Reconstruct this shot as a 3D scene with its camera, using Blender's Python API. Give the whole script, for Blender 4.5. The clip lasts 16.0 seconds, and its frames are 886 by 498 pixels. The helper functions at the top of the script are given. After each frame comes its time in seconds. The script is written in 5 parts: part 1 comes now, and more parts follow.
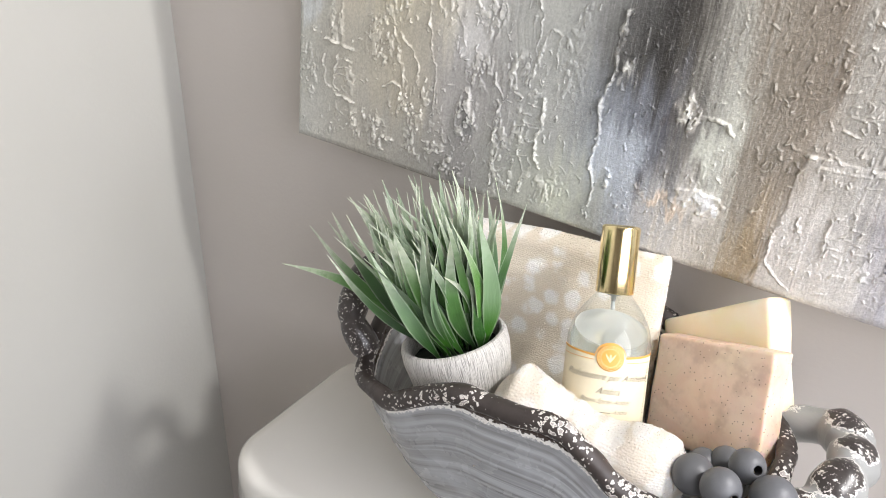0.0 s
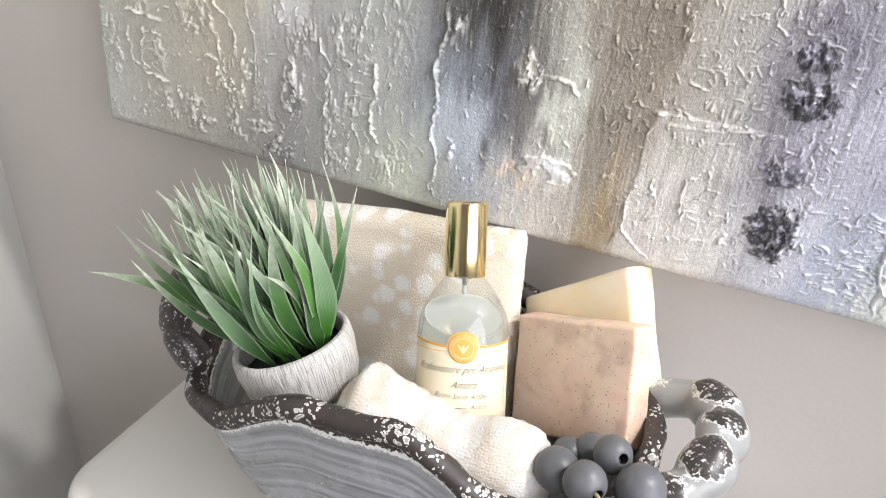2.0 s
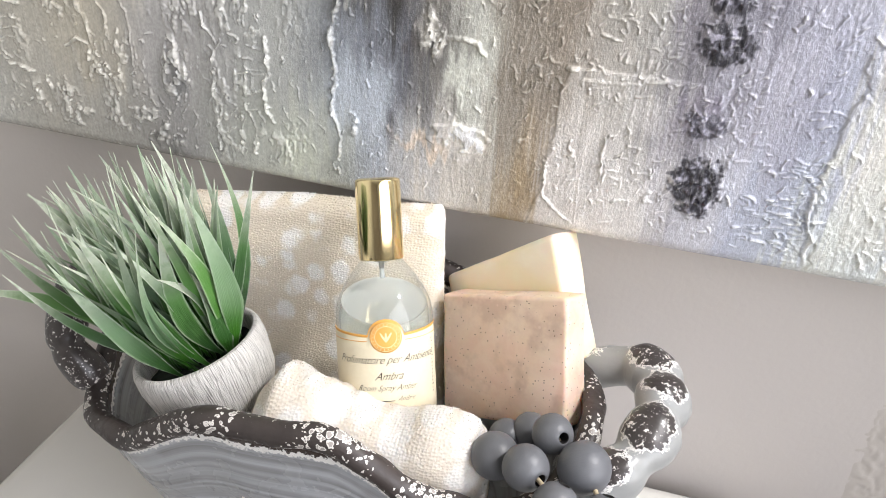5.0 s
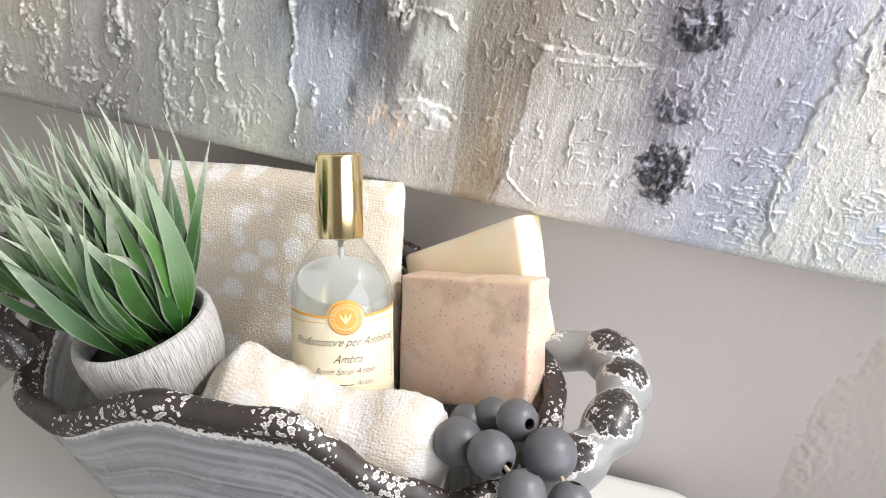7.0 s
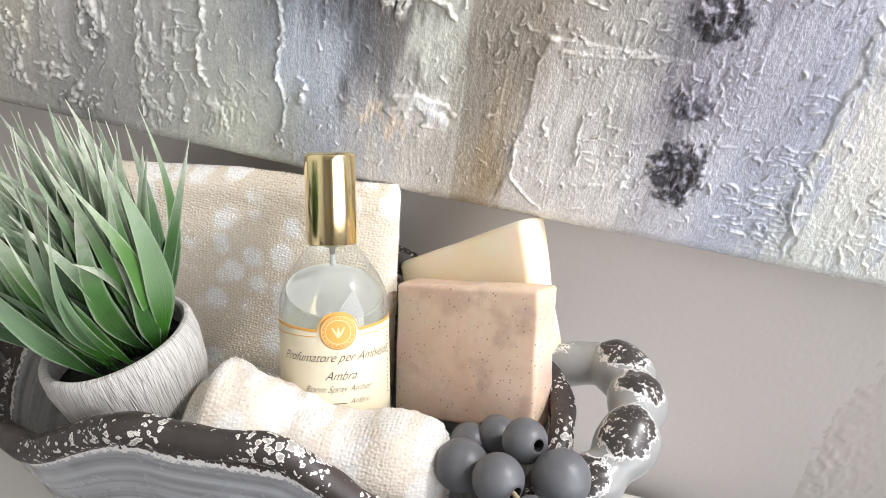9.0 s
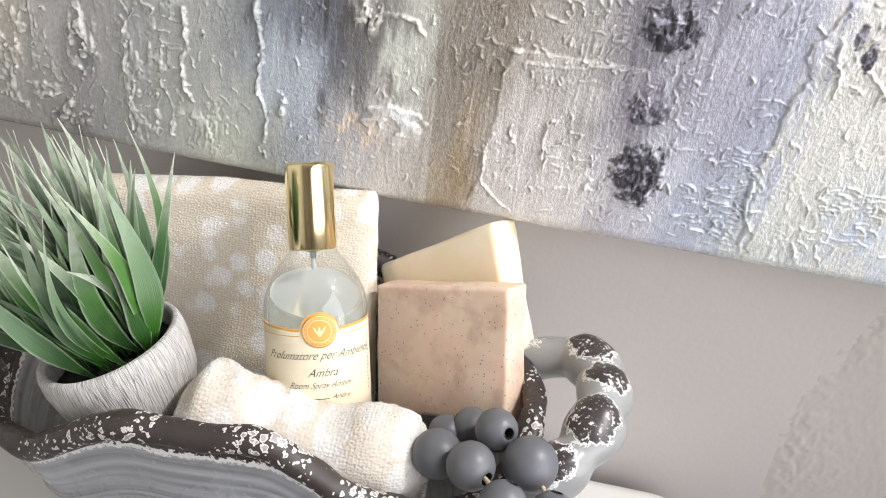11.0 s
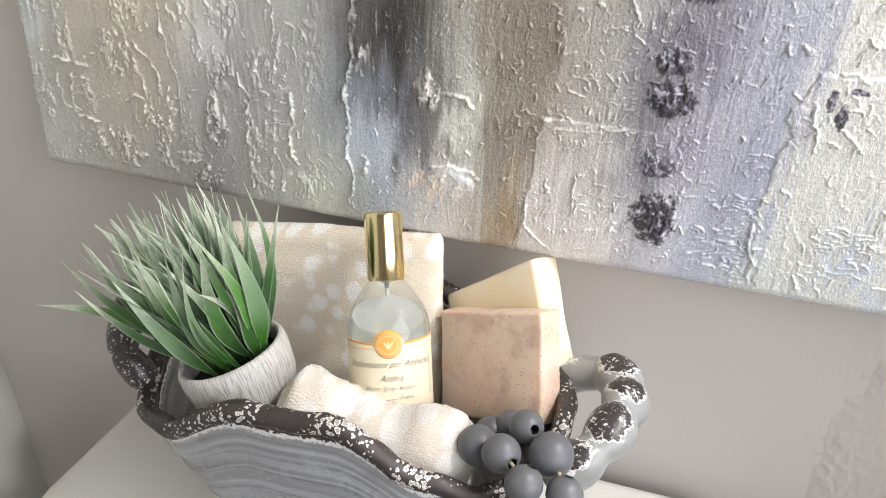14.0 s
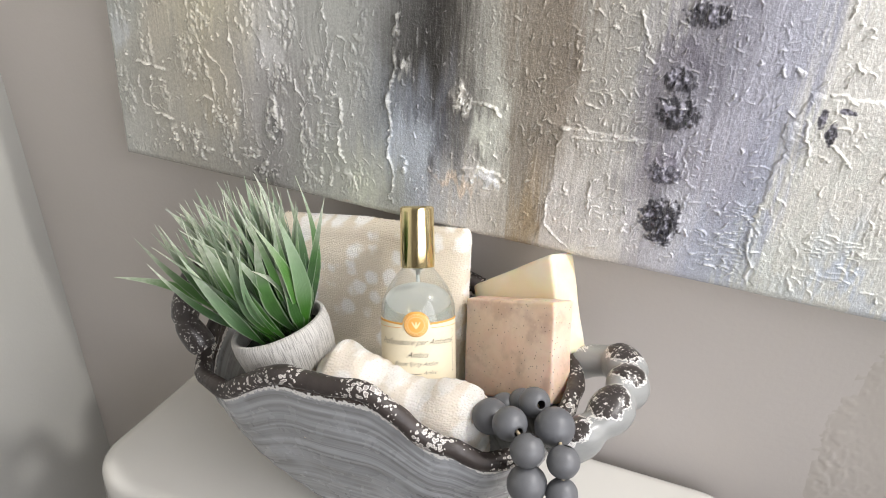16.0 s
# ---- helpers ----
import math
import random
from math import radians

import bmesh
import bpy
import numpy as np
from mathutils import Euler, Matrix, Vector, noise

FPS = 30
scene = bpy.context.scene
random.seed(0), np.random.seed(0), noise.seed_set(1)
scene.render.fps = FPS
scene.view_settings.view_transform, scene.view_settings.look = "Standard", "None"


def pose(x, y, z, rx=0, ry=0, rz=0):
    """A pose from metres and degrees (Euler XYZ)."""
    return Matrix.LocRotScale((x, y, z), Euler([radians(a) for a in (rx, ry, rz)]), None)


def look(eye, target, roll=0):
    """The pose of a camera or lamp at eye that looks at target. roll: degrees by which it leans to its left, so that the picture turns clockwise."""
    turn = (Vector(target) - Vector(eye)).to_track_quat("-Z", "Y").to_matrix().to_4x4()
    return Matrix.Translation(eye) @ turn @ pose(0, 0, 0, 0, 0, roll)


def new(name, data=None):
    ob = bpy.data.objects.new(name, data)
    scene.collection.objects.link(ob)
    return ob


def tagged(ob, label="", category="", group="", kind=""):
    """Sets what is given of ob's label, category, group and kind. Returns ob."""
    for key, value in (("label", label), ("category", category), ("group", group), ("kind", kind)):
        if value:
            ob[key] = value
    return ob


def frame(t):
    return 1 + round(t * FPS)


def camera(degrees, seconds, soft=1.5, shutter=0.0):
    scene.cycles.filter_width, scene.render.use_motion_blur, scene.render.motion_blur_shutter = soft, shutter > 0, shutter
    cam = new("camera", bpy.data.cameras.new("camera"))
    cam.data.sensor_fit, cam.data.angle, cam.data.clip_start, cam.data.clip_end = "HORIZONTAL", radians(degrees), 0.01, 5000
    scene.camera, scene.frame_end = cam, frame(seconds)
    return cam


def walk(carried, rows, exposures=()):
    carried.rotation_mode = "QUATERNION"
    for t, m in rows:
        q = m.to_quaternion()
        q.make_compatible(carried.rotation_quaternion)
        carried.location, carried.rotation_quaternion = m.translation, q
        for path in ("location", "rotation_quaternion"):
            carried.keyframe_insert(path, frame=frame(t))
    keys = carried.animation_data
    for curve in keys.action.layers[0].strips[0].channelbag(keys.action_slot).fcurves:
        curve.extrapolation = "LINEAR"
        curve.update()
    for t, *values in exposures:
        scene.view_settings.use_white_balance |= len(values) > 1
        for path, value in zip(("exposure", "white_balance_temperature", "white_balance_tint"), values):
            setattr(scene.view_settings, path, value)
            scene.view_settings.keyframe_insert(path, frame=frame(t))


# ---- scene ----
cam = camera(57.6, 16.0, 0.9)
PATH = [
    (0, (0.3782, -0.4987, 1.2182), (0.1709, -0.1058, 0.9887), 6.25),
    (0.5, (0.3689, -0.4732, 1.2077), (0.1756, -0.0741, 0.9767), 6.50),
    (1, (0.3693, -0.4482, 1.2100), (0.1927, -0.0426, 0.9771), 6.41),
    (1.5, (0.3763, -0.4347, 1.2029), (0.2188, -0.0233, 0.9664), 6.30),
    (2, (0.3888, -0.4388, 1.2056), (0.2411, -0.0256, 0.9659), 5.66),
    (2.5, (0.4009, -0.4514, 1.2116), (0.2528, -0.0390, 0.9707), 4.54),
    (3, (0.4139, -0.4630, 1.2221), (0.2730, -0.0489, 0.9799), 3.95),
    (3.5, (0.4255, -0.4747, 1.2273), (0.2962, -0.0579, 0.9834), 3.82),
    (4, (0.4283, -0.4858, 1.2310), (0.3049, -0.0689, 0.9841), 3.53),
    (4.5, (0.4132, -0.4598, 1.2135), (0.2991, -0.0411, 0.9653), 3.51),
    (5, (0.3858, -0.4113, 1.1935), (0.2845, 0.0098, 0.9438), 3.79),
    (5.2, (0.3770, -0.3947, 1.1806), (0.2900, 0.0319, 0.9347), 5.13),
    (7.5, (0.3632, -0.4088, 1.1877), (0.3131, 0.0175, 0.9312), 8.60),
    (8, (0.3605, -0.4101, 1.1898), (0.3120, 0.0165, 0.9336), 8.59),
    (8.5, (0.3561, -0.4002, 1.1847), (0.3091, 0.0285, 0.9317), 8.61),
    (9, (0.3559, -0.3827, 1.1724), (0.3116, 0.0462, 0.9193), 8.72),
    (11.5, (0.3792, -0.4078, 1.1860), (0.3340, 0.0239, 0.9378), 7.26),
    (12, (0.3937, -0.4163, 1.1910), (0.3363, 0.0174, 0.9489), 6.52),
    (12.5, (0.4030, -0.4232, 1.2040), (0.3335, 0.0146, 0.9728), 5.61),
    (13, (0.4154, -0.4398, 1.2099), (0.3406, -0.0028, 0.9788), 5.38),
    (13.5, (0.4200, -0.4545, 1.2207), (0.3209, -0.0243, 0.9860), 4.09),
    (14, (0.4249, -0.4665, 1.2258), (0.2977, -0.0434, 0.9918), 2.29),
    (14.5, (0.4319, -0.4738, 1.2344), (0.2929, -0.0542, 1.0006), 1.52),
    (15, (0.4376, -0.4828, 1.2339), (0.2901, -0.0644, 1.0032), 1.99),
    (15.5, (0.4475, -0.4931, 1.2346), (0.2910, -0.0780, 1.0040), 2.39),
    (16, (0.4585, -0.5097, 1.2428), (0.2980, -0.0964, 1.0118), 2.53),
]
EXPOSURES = [(0, 0.22, 6540, 10), (3.5, 0.27, 6420, 10), (5, 0.17, 6480, 10), (9, 0.11, 6480, 10), (12.5, 0.09, 6500, 10), (14.5, 0.0, 6600, 9), (16, -0.08, 6640, 9)]
walk(cam, [(t, look(eye, target, roll)) for t, eye, target, roll in PATH], EXPOSURES)

# ---- light ----
WALL_X = -0.13          # the left wall
ROOM = (WALL_X, 1.03, -3.00, 0.0, 0.0, 2.45)  # x0 x1 y0 y1 z0 z1
world = bpy.data.worlds.new("world")
scene.world = world
world.use_nodes = True
sky = world.node_tree.nodes.new("ShaderNodeTexSky")
sky.sky_type, sky.sun_disc, sky.sun_elevation, sky.sun_rotation = "NISHITA", False, radians(38), radians(90)
world.node_tree.links.new(sky.outputs[0], world.node_tree.nodes["Background"].inputs[0])
world.node_tree.nodes["Background"].inputs[1].default_value = 0.1


def area_lamp(name, eye, target, size_x, size_y, watts, colour, shape="RECTANGLE"):
    lamp = bpy.data.lights.new(name, "AREA")
    lamp.shape, lamp.size, lamp.size_y, lamp.energy, lamp.color = shape, size_x, size_y, watts, colour
    ob = new(name, lamp)
    ob.matrix_world = look(eye, target)
    return ob


area_lamp("key_lamp", (0.95, -0.15, 1.83), (0.2, -0.10, 0.95), 0.07, 0.07, 8.0, (1.0, 0.985, 0.985), "DISK")
area_lamp("window_lamp", (1.015, -0.82, 1.36), (0.0, -0.82, 1.36), 1.16, 0.94, 14.0, (0.955, 0.95, 1.0))

# ---- materials ----


def srgb(r, g, b):
    return tuple((c / 255 / 12.92 if c / 255 <= 0.04045 else ((c / 255 + 0.055) / 1.055) ** 2.4) for c in (r, g, b)) + (1.0,)


class Mat:
    """A small builder of node materials."""

    def __init__(self, name, rough=0.5, metal=0.0, colour=(0.5, 0.5, 0.5, 1)):
        self.m = bpy.data.materials.new(name)
        self.m.use_nodes = True
        self.t = self.m.node_tree
        self.b = self.t.nodes["Principled BSDF"]
        self.b.inputs["Roughness"].default_value = rough
        self.b.inputs["Metallic"].default_value = metal
        self.b.inputs["Base Color"].default_value = colour
        self.co = self.t.nodes.new("ShaderNodeTexCoord")

    def put(self, socket, value):
        if isinstance(value, bpy.types.NodeSocket):
            self.t.links.new(value, socket)
        else:
            socket.default_value = value

    def at(self, scale=(1, 1, 1), kind="Object", shift=(0, 0, 0)):
        n = self.t.nodes.new("ShaderNodeMapping")
        n.inputs["Scale"].default_value = scale
        n.inputs["Location"].default_value = shift
        self.t.links.new(self.co.outputs[kind], n.inputs["Vector"])
        return n.outputs[0]

    def noise(self, where, scale, detail=3.0, rough=0.55, warp=0.0):
        n = self.t.nodes.new("ShaderNodeTexNoise")
        self.put(n.inputs["Vector"], where)
        n.inputs["Scale"].default_value, n.inputs["Detail"].default_value = scale, detail
        n.inputs["Roughness"].default_value, n.inputs["Distortion"].default_value = rough, warp
        return n.outputs["Fac"]

    def cells(self, where, scale, feature="F1", out="Distance", random_=1.0):
        n = self.t.nodes.new("ShaderNodeTexVoronoi")
        n.feature = feature
        self.put(n.inputs["Vector"], where)
        n.inputs["Scale"].default_value, n.inputs["Randomness"].default_value = scale, random_
        return n.outputs[out]

    def math(self, op, a, b=0.0, c=0.0):
        n = self.t.nodes.new("ShaderNodeMath")
        n.operation = op
        for k, v in enumerate((a, b, c)):
            self.put(n.inputs[k], v)
        return n.outputs[0]

    def ramp(self, value, *stops):
        n = self.t.nodes.new("ShaderNodeValToRGB")
        self.put(n.inputs[0], value)
        while len(n.color_ramp.elements) < len(stops):
            n.color_ramp.elements.new(0.5)
        for e, (p, c) in zip(n.color_ramp.elements, stops):
            e.position, e.color = p, c if isinstance(c, tuple) else (c, c, c, 1)
        return n.outputs[0]

    def mix(self, fac, a, b, how="MIX"):
        n = self.t.nodes.new("ShaderNodeMix")
        n.data_type, n.blend_type = "RGBA", how
        self.put(n.inputs[0], fac)
        self.put(n.inputs[6], a)
        self.put(n.inputs[7], b)
        return n.outputs[2]

    def split(self, where):
        n = self.t.nodes.new("ShaderNodeSeparateXYZ")
        self.put(n.inputs[0], where)
        return n.outputs

    def span(self, value, lo, hi, a=0.0, b=1.0):
        n = self.t.nodes.new("ShaderNodeMapRange")
        n.interpolation_type = "SMOOTHSTEP"
        self.put(n.inputs[0], value)
        for k, v in enumerate((lo, hi, a, b)):
            n.inputs[k + 1].default_value = v
        return n.outputs[0]

    def bump(self, height, distance, strength=1.0):
        n = self.t.nodes.new("ShaderNodeBump")
        self.put(n.inputs["Height"], height)
        n.inputs["Distance"].default_value, n.inputs["Strength"].default_value = distance, strength
        if self.b.inputs["Normal"].is_linked:
            self.t.links.new(self.b.inputs["Normal"].links[0].from_socket, n.inputs["Normal"])
        self.t.links.new(n.outputs[0], self.b.inputs["Normal"])

    def set(self, **sockets):
        for k, v in sockets.items():
            self.put(self.b.inputs[k.replace("_", " ")], v)
        return self


def wall_material(name, dark, light):
    k = Mat(name, 0.6)
    w = k.at()
    big, fine = k.noise(w, 3.0, 4), k.noise(w, 260.0, 3)
    k.set(Base_Color=k.ramp(big, (0.3, dark), (0.75, light)))
    k.bump(fine, 0.0004, 0.5)
    k.bump(k.noise(w, 40.0, 2), 0.0006, 0.25)
    return k.m


def plain_material(name, colour, rough, grain=80.0, amount=0.06):
    k = Mat(name, rough)
    n = k.noise(k.at(), grain, 4)
    dark = tuple(c * (1 - amount) for c in colour[:3]) + (1,)
    k.set(Base_Color=k.mix(n, dark, colour))
    k.bump(n, 0.0004, 0.3)
    return k.m


def ceramic_material():
    k = Mat("white glazed ceramic", 0.16, colour=(0.80, 0.80, 0.785, 1))
    w = k.at()
    k.set(Base_Color=k.mix(k.noise(w, 9.0, 3), srgb(216, 213, 206), srgb(224, 222, 216)), Roughness=k.span(k.noise(w, 30.0), 0.3, 0.8, 0.12, 0.22))
    k.bump(k.noise(w, 22.0, 1), 0.0006, 0.12)
    return k.m


def painting_material():
    k = Mat("thick acrylic paint and varnish", 0.36)
    w = k.at()
    x, y, z = k.split(w)
    paint = k.t.nodes.new("ShaderNodeAttribute")
    paint.attribute_name = "paint"
    base = paint.outputs["Color"]
    east = k.span(k.math("ADD", x, k.math("MULTIPLY", k.math("SUBTRACT", k.noise(w, 22.0, 2), 0.5), 0.25)), 0.15, 0.30, 0.15, 1.0)
    hair = k.noise(k.at((900, 1, 60)), 1.0, 3, 0.65)
    base = k.mix(k.span(hair, 0.52, 0.78, 0.0, 0.30), base, srgb(206, 205, 200))
    base = k.mix(k.span(k.noise(k.at((700, 1, 50), shift=(3, 0, 1)), 1.0, 4, 0.65), 0.56, 0.78, 0.0, 0.32), base, srgb(104, 101, 98))
    k.set(Base_Color=base, Roughness=k.span(k.noise(w, 300.0, 3), 0.3, 0.75, 0.10, 0.30))
    speck = k.math("MULTIPLY", k.span(k.noise(k.at((1, 1, 0.8)), 820.0, 3, 0.6), 0.40, 0.66), east)
    k.bump(hair, 0.0005, 0.18)
    k.bump(speck, 0.0006, 0.42)
    k.bump(k.math("MULTIPLY", k.noise(k.at((1, 1, 0.7)), 1300.0, 2), east), 0.0005, 0.3)
    return k.m


def glaze_material():
    k = Mat("grey streaked pottery glaze", 0.22)
    uv = k.at(kind="UV")
    u, v, _ = k.split(uv)
    w = k.at()
    bands = k.noise(k.at((4, 300, 1), "UV"), 1.0, 2, 0.5, 0.4)
    fine = k.noise(k.at((9, 1100, 1), "UV"), 1.0, 3, 0.6, 0.3)
    streak = k.math("ADD", k.math("MULTIPLY", bands, 0.84), k.math("MULTIPLY", fine, 0.16))
    sweep = k.noise(k.at((7, 95, 1), "UV"), 1.0, 4, 0.55, 0.6)
    base = k.ramp(streak, (0.30, srgb(128, 128, 128)), (0.45, srgb(151, 152, 154)), (0.57, srgb(168, 170, 173)), (0.72, srgb(190, 192, 196)))
    base = k.mix(k.span(sweep, 0.56, 0.72, 0, 0.5), base, srgb(98, 93, 90))
    base = k.mix(k.span(k.noise(w, 26.0, 3), 0.50, 0.70, 0.0, 0.45), base, srgb(186, 189, 194))
    edge = k.math("ADD", v, k.math("MULTIPLY", k.math("SUBTRACT", k.noise(w, 420.0, 3), 0.5), 0.006))
    base = k.mix(k.span(edge, 0.0085, 0.0078), base, srgb(232, 230, 226))
    base = k.mix(k.span(edge, 0.0066, 0.0060), base, srgb(70, 62, 58))
    k.set(Base_Color=base, Roughness=k.span(k.noise(w, 60.0), 0.3, 0.7, 0.16, 0.34))
    k.bump(streak, 0.0012, 0.35)
    return k.m


def rim_material():
    k = Mat("dark bare clay with chipped white slip", 0.5)
    w = k.at()
    n = k.noise(w, 300.0, 3, 0.6, 0.4)
    base = k.mix(k.noise(w, 60.0, 3), srgb(46, 40, 38), srgb(76, 68, 65))
    jag = k.t.nodes.new("ShaderNodeTexNoise")
    k.put(jag.inputs["Vector"], w)
    jag.inputs["Scale"].default_value, jag.inputs["Detail"].default_value = 420.0, 3
    jm = k.t.nodes.new("ShaderNodeVectorMath")
    jm.operation = "MULTIPLY_ADD"
    k.t.links.new(jag.outputs["Color"], jm.inputs[0])
    jm.inputs[1].default_value = (0.004, 0.004, 0.004)
    k.t.links.new(w, jm.inputs[2])
    speck = k.math("ADD", k.math("MULTIPLY", k.cells(jm.outputs[0], 330.0), 0.9), k.math("MULTIPLY", k.math("SUBTRACT", k.noise(w, 42.0, 2), 0.5), 1.7))
    chips = k.span(speck, 0.225, 0.185)
    base = k.mix(chips, base, srgb(226, 222, 216))
    base = k.mix(k.span(speck, 0.075, 0.035, 0.0, 0.75), base, srgb(138, 131, 126))
    k.set(Base_Color=base, Roughness=k.span(n, 0.3, 0.7, 0.35, 0.6))
    k.bump(chips, 0.0005, 0.6)
    k.bump(n, 0.0005, 0.4)
    return k.m


def handle_material(name, reach):
    k = Mat(name, 0.3)
    uv = k.at(kind="UV")
    u, v, _ = k.split(uv)
    w = k.at()
    n = k.noise(w, 190.0, 4, 0.65)
    torn = k.noise(w, 330.0, 4, 0.7)
    cu = k.math("MULTIPLY", k.math("SUBTRACT", k.math("FRACT", u), 0.5), 1.85 / reach)
    cv = k.math("MULTIPLY", k.math("SUBTRACT", v, 0.5), 6.0 / reach)
    d = k.math("SQRT", k.math("ADD", k.math("MULTIPLY", cu, cu), k.math("MULTIPLY", cv, cv)))
    d = k.math("ADD", d, k.math("MULTIPLY", k.math("SUBTRACT", torn, 0.5), 0.8))
    d = k.math("ADD", d, k.math("MULTIPLY", k.math("SUBTRACT", k.noise(w, 90.0, 2), 0.5), 0.7))
    base = k.mix(k.noise(k.at((40, 40, 120)), 1.0, 3), srgb(134, 135, 133), srgb(172, 173, 172))
    base = k.mix(k.span(d, 0.92, 0.89), base, srgb(232, 230, 226))
    base = k.mix(k.span(d, 0.82, 0.79), base, k.mix(n, srgb(40, 35, 34), srgb(76, 70, 68)))
    flecks = k.math("ADD", k.math("MULTIPLY", k.noise(w, 520.0, 4, 0.7), 0.75), k.math("MULTIPLY", k.noise(w, 120.0, 2), 0.25))
    chips = k.math("MULTIPLY", k.span(flecks, 0.565, 0.60), k.span(d, 0.9, 0.8))
    base = k.mix(chips, base, srgb(230, 226, 220))
    k.set(Base_Color=base)
    k.bump(k.span(d, 0.98, 0.80), 0.0006, 0.5)
    k.bump(n, 0.0006, 0.3)
    return k.m


def terry_material(name, light, dark, spots):
    k = Mat(name, 0.95)
    w = k.at()
    loop = k.cells(k.at((1, 1, 1.4)), 590.0, random_=0.5)
    warp = k.noise(w, 150.0, 2)
    dots = k.math("ADD", k.cells(k.at((1, 0.3, 1)), 66.0, random_=0.55), k.math("MULTIPLY", k.math("SUBTRACT", warp, 0.5), 0.35))
    base = k.mix(k.span(dots, 0.50 + spots, 0.30 + spots, 0.0, 0.92), k.mix(k.noise(w, 30.0, 3), dark, tuple(c * 0.90 for c in dark[:3]) + (1,)), light)
    base = k.mix(k.span(loop, 0.3, 0.75, 0.0, 0.15), base, tuple(c * 0.78 for c in dark[:3]) + (1,))
    k.set(Base_Color=base)
    k.b.inputs["Sheen Weight"].default_value = 0.08
    k.b.inputs["Sheen Roughness"].default_value = 0.6
    k.b.inputs["Subsurface Weight"].default_value = 0.15
    k.b.inputs["Subsurface Radius"].default_value = (0.004, 0.003, 0.002)
    k.bump(loop, 0.0011, 0.48)
    return k.m


def soap_material(name, pale, deep, speck, specks):
    k = Mat(name, 0.42)
    w = k.at()
    cloud = k.noise(w, 38.0, 5, 0.6, 0.5)
    base = k.mix(k.span(cloud, 0.35, 0.68), deep, pale)
    if specks:
        base = k.mix(k.span(k.noise(w, 22.0, 3), 0.42, 0.62, 0.0, 0.5), base, srgb(228, 210, 184))
        base = k.mix(k.span(k.noise(w, 46.0, 4, 0.6), 0.48, 0.66, 0.0, 0.75), base, srgb(204, 176, 156))
        for scale, radius, keep in ((430.0, 0.19, 0.48), (250.0, 0.12, 0.55)):
            pick = k.split(k.cells(w, scale, out="Color"))[0]
            dots = k.math("MULTIPLY", k.span(k.cells(w, scale), radius, radius * 0.6), k.span(pick, keep, keep + 0.02))
            base = k.mix(k.math("MULTIPLY", dots, 0.85), base, speck)
        base = k.mix(k.span(k.cells(k.at(shift=(0.3, 0.1, 0.2)), 120.0), 0.13, 0.07, 0.0, 0.4), base, srgb(240, 220, 206))
    else:
        base = k.mix(k.span(k.noise(w, 26.0, 2), 0.4, 0.65, 0.0, 0.6), base, srgb(244, 226, 184))
    k.set(Base_Color=base)
    k.b.inputs["Subsurface Weight"].default_value = 0.5
    k.b.inputs["Subsurface Radius"].default_value = (0.012, 0.007, 0.003)
    k.b.inputs["Subsurface Scale"].default_value = 0.5
    k.bump(k.noise(w, 70.0, 4), 0.0010, 0.4)
    return k.m


def pot_material():
    k = Mat("pale scratched cement", 0.85)
    uv = k.at(kind="UV")
    g = k.noise(k.at((400, 4, 1), "UV"), 1.0, 2, 0.6, 0.7)
    base = k.mix(k.span(g, 0.36, 0.54), srgb(178, 174, 168), srgb(230, 227, 222))
    k.set(Base_Color=k.mix(k.span(k.noise(k.at(), 60.0, 3), 0.45, 0.7, 0.0, 0.6), base, srgb(208, 203, 197)))
    k.bump(g, 0.0022, 0.9)
    k.bump(k.noise(k.at(), 500.0, 2), 0.0004, 0.4)
    return k.m


def leaf_material():
    k = Mat("frosted green plastic leaf", 0.45)
    uv = k.at(kind="UV")
    u, v, _ = k.split(uv)
    rnd = k.t.nodes.new("ShaderNodeObjectInfo").outputs["Random"]
    other = k.math("FRACT", k.math("MULTIPLY", rnd, 7.31))
    vein = k.noise(k.at((30, 1.2, 1), "UV"), 1.0, 2)
    cloud = k.noise(k.at(), 70.0, 3)
    low = k.mix(rnd, srgb(12, 46, 6), srgb(52, 108, 20))
    mid = k.mix(other, srgb(22, 66, 18), srgb(84, 130, 62))
    base = k.mix(k.span(k.math("ADD", v, k.math("MULTIPLY", k.math("SUBTRACT", cloud, 0.5), 0.5)), 0.18, 0.62), low, mid)
    # a frost of pale dust, thicker to the tip, plus painted edge highlights
    dust_glint = k.math("ADD", k.math("MULTIPLY", k.span(v, 0.55, 0.98), 0.85), k.math("MULTIPLY", k.span(k.math("ABSOLUTE", k.math("SUBTRACT", u, 0.5)), 0.36, 0.5), 0.30))
    base = k.mix(k.math("MINIMUM", k.math("MULTIPLY", dust_glint, k.span(k.noise(k.at(), 300.0, 3), 0.25, 0.6, 0.6, 1.0)), 0.95), base, srgb(214, 220, 202))
    bloom = k.math("FRACT", k.math("MULTIPLY", rnd, 23.7))
    base = k.mix(k.math("MULTIPLY", k.span(bloom, 0.60, 0.98, 0.0, 0.6), k.span(v, 0.22, 0.55)), base, srgb(140, 166, 134))
    base = k.mix(k.span(vein, 0.52, 0.75, 0.0, 0.22), base, srgb(110, 152, 92))
    k.set(Base_Color=base, Roughness=k.span(cloud, 0.3, 0.7, 0.40, 0.60))
    k.b.inputs["Subsurface Weight"].default_value = 0.08
    k.b.inputs["Subsurface Radius"].default_value = (0.002, 0.003, 0.001)
    k.bump(vein, 0.0004, 0.6)
    return k.m


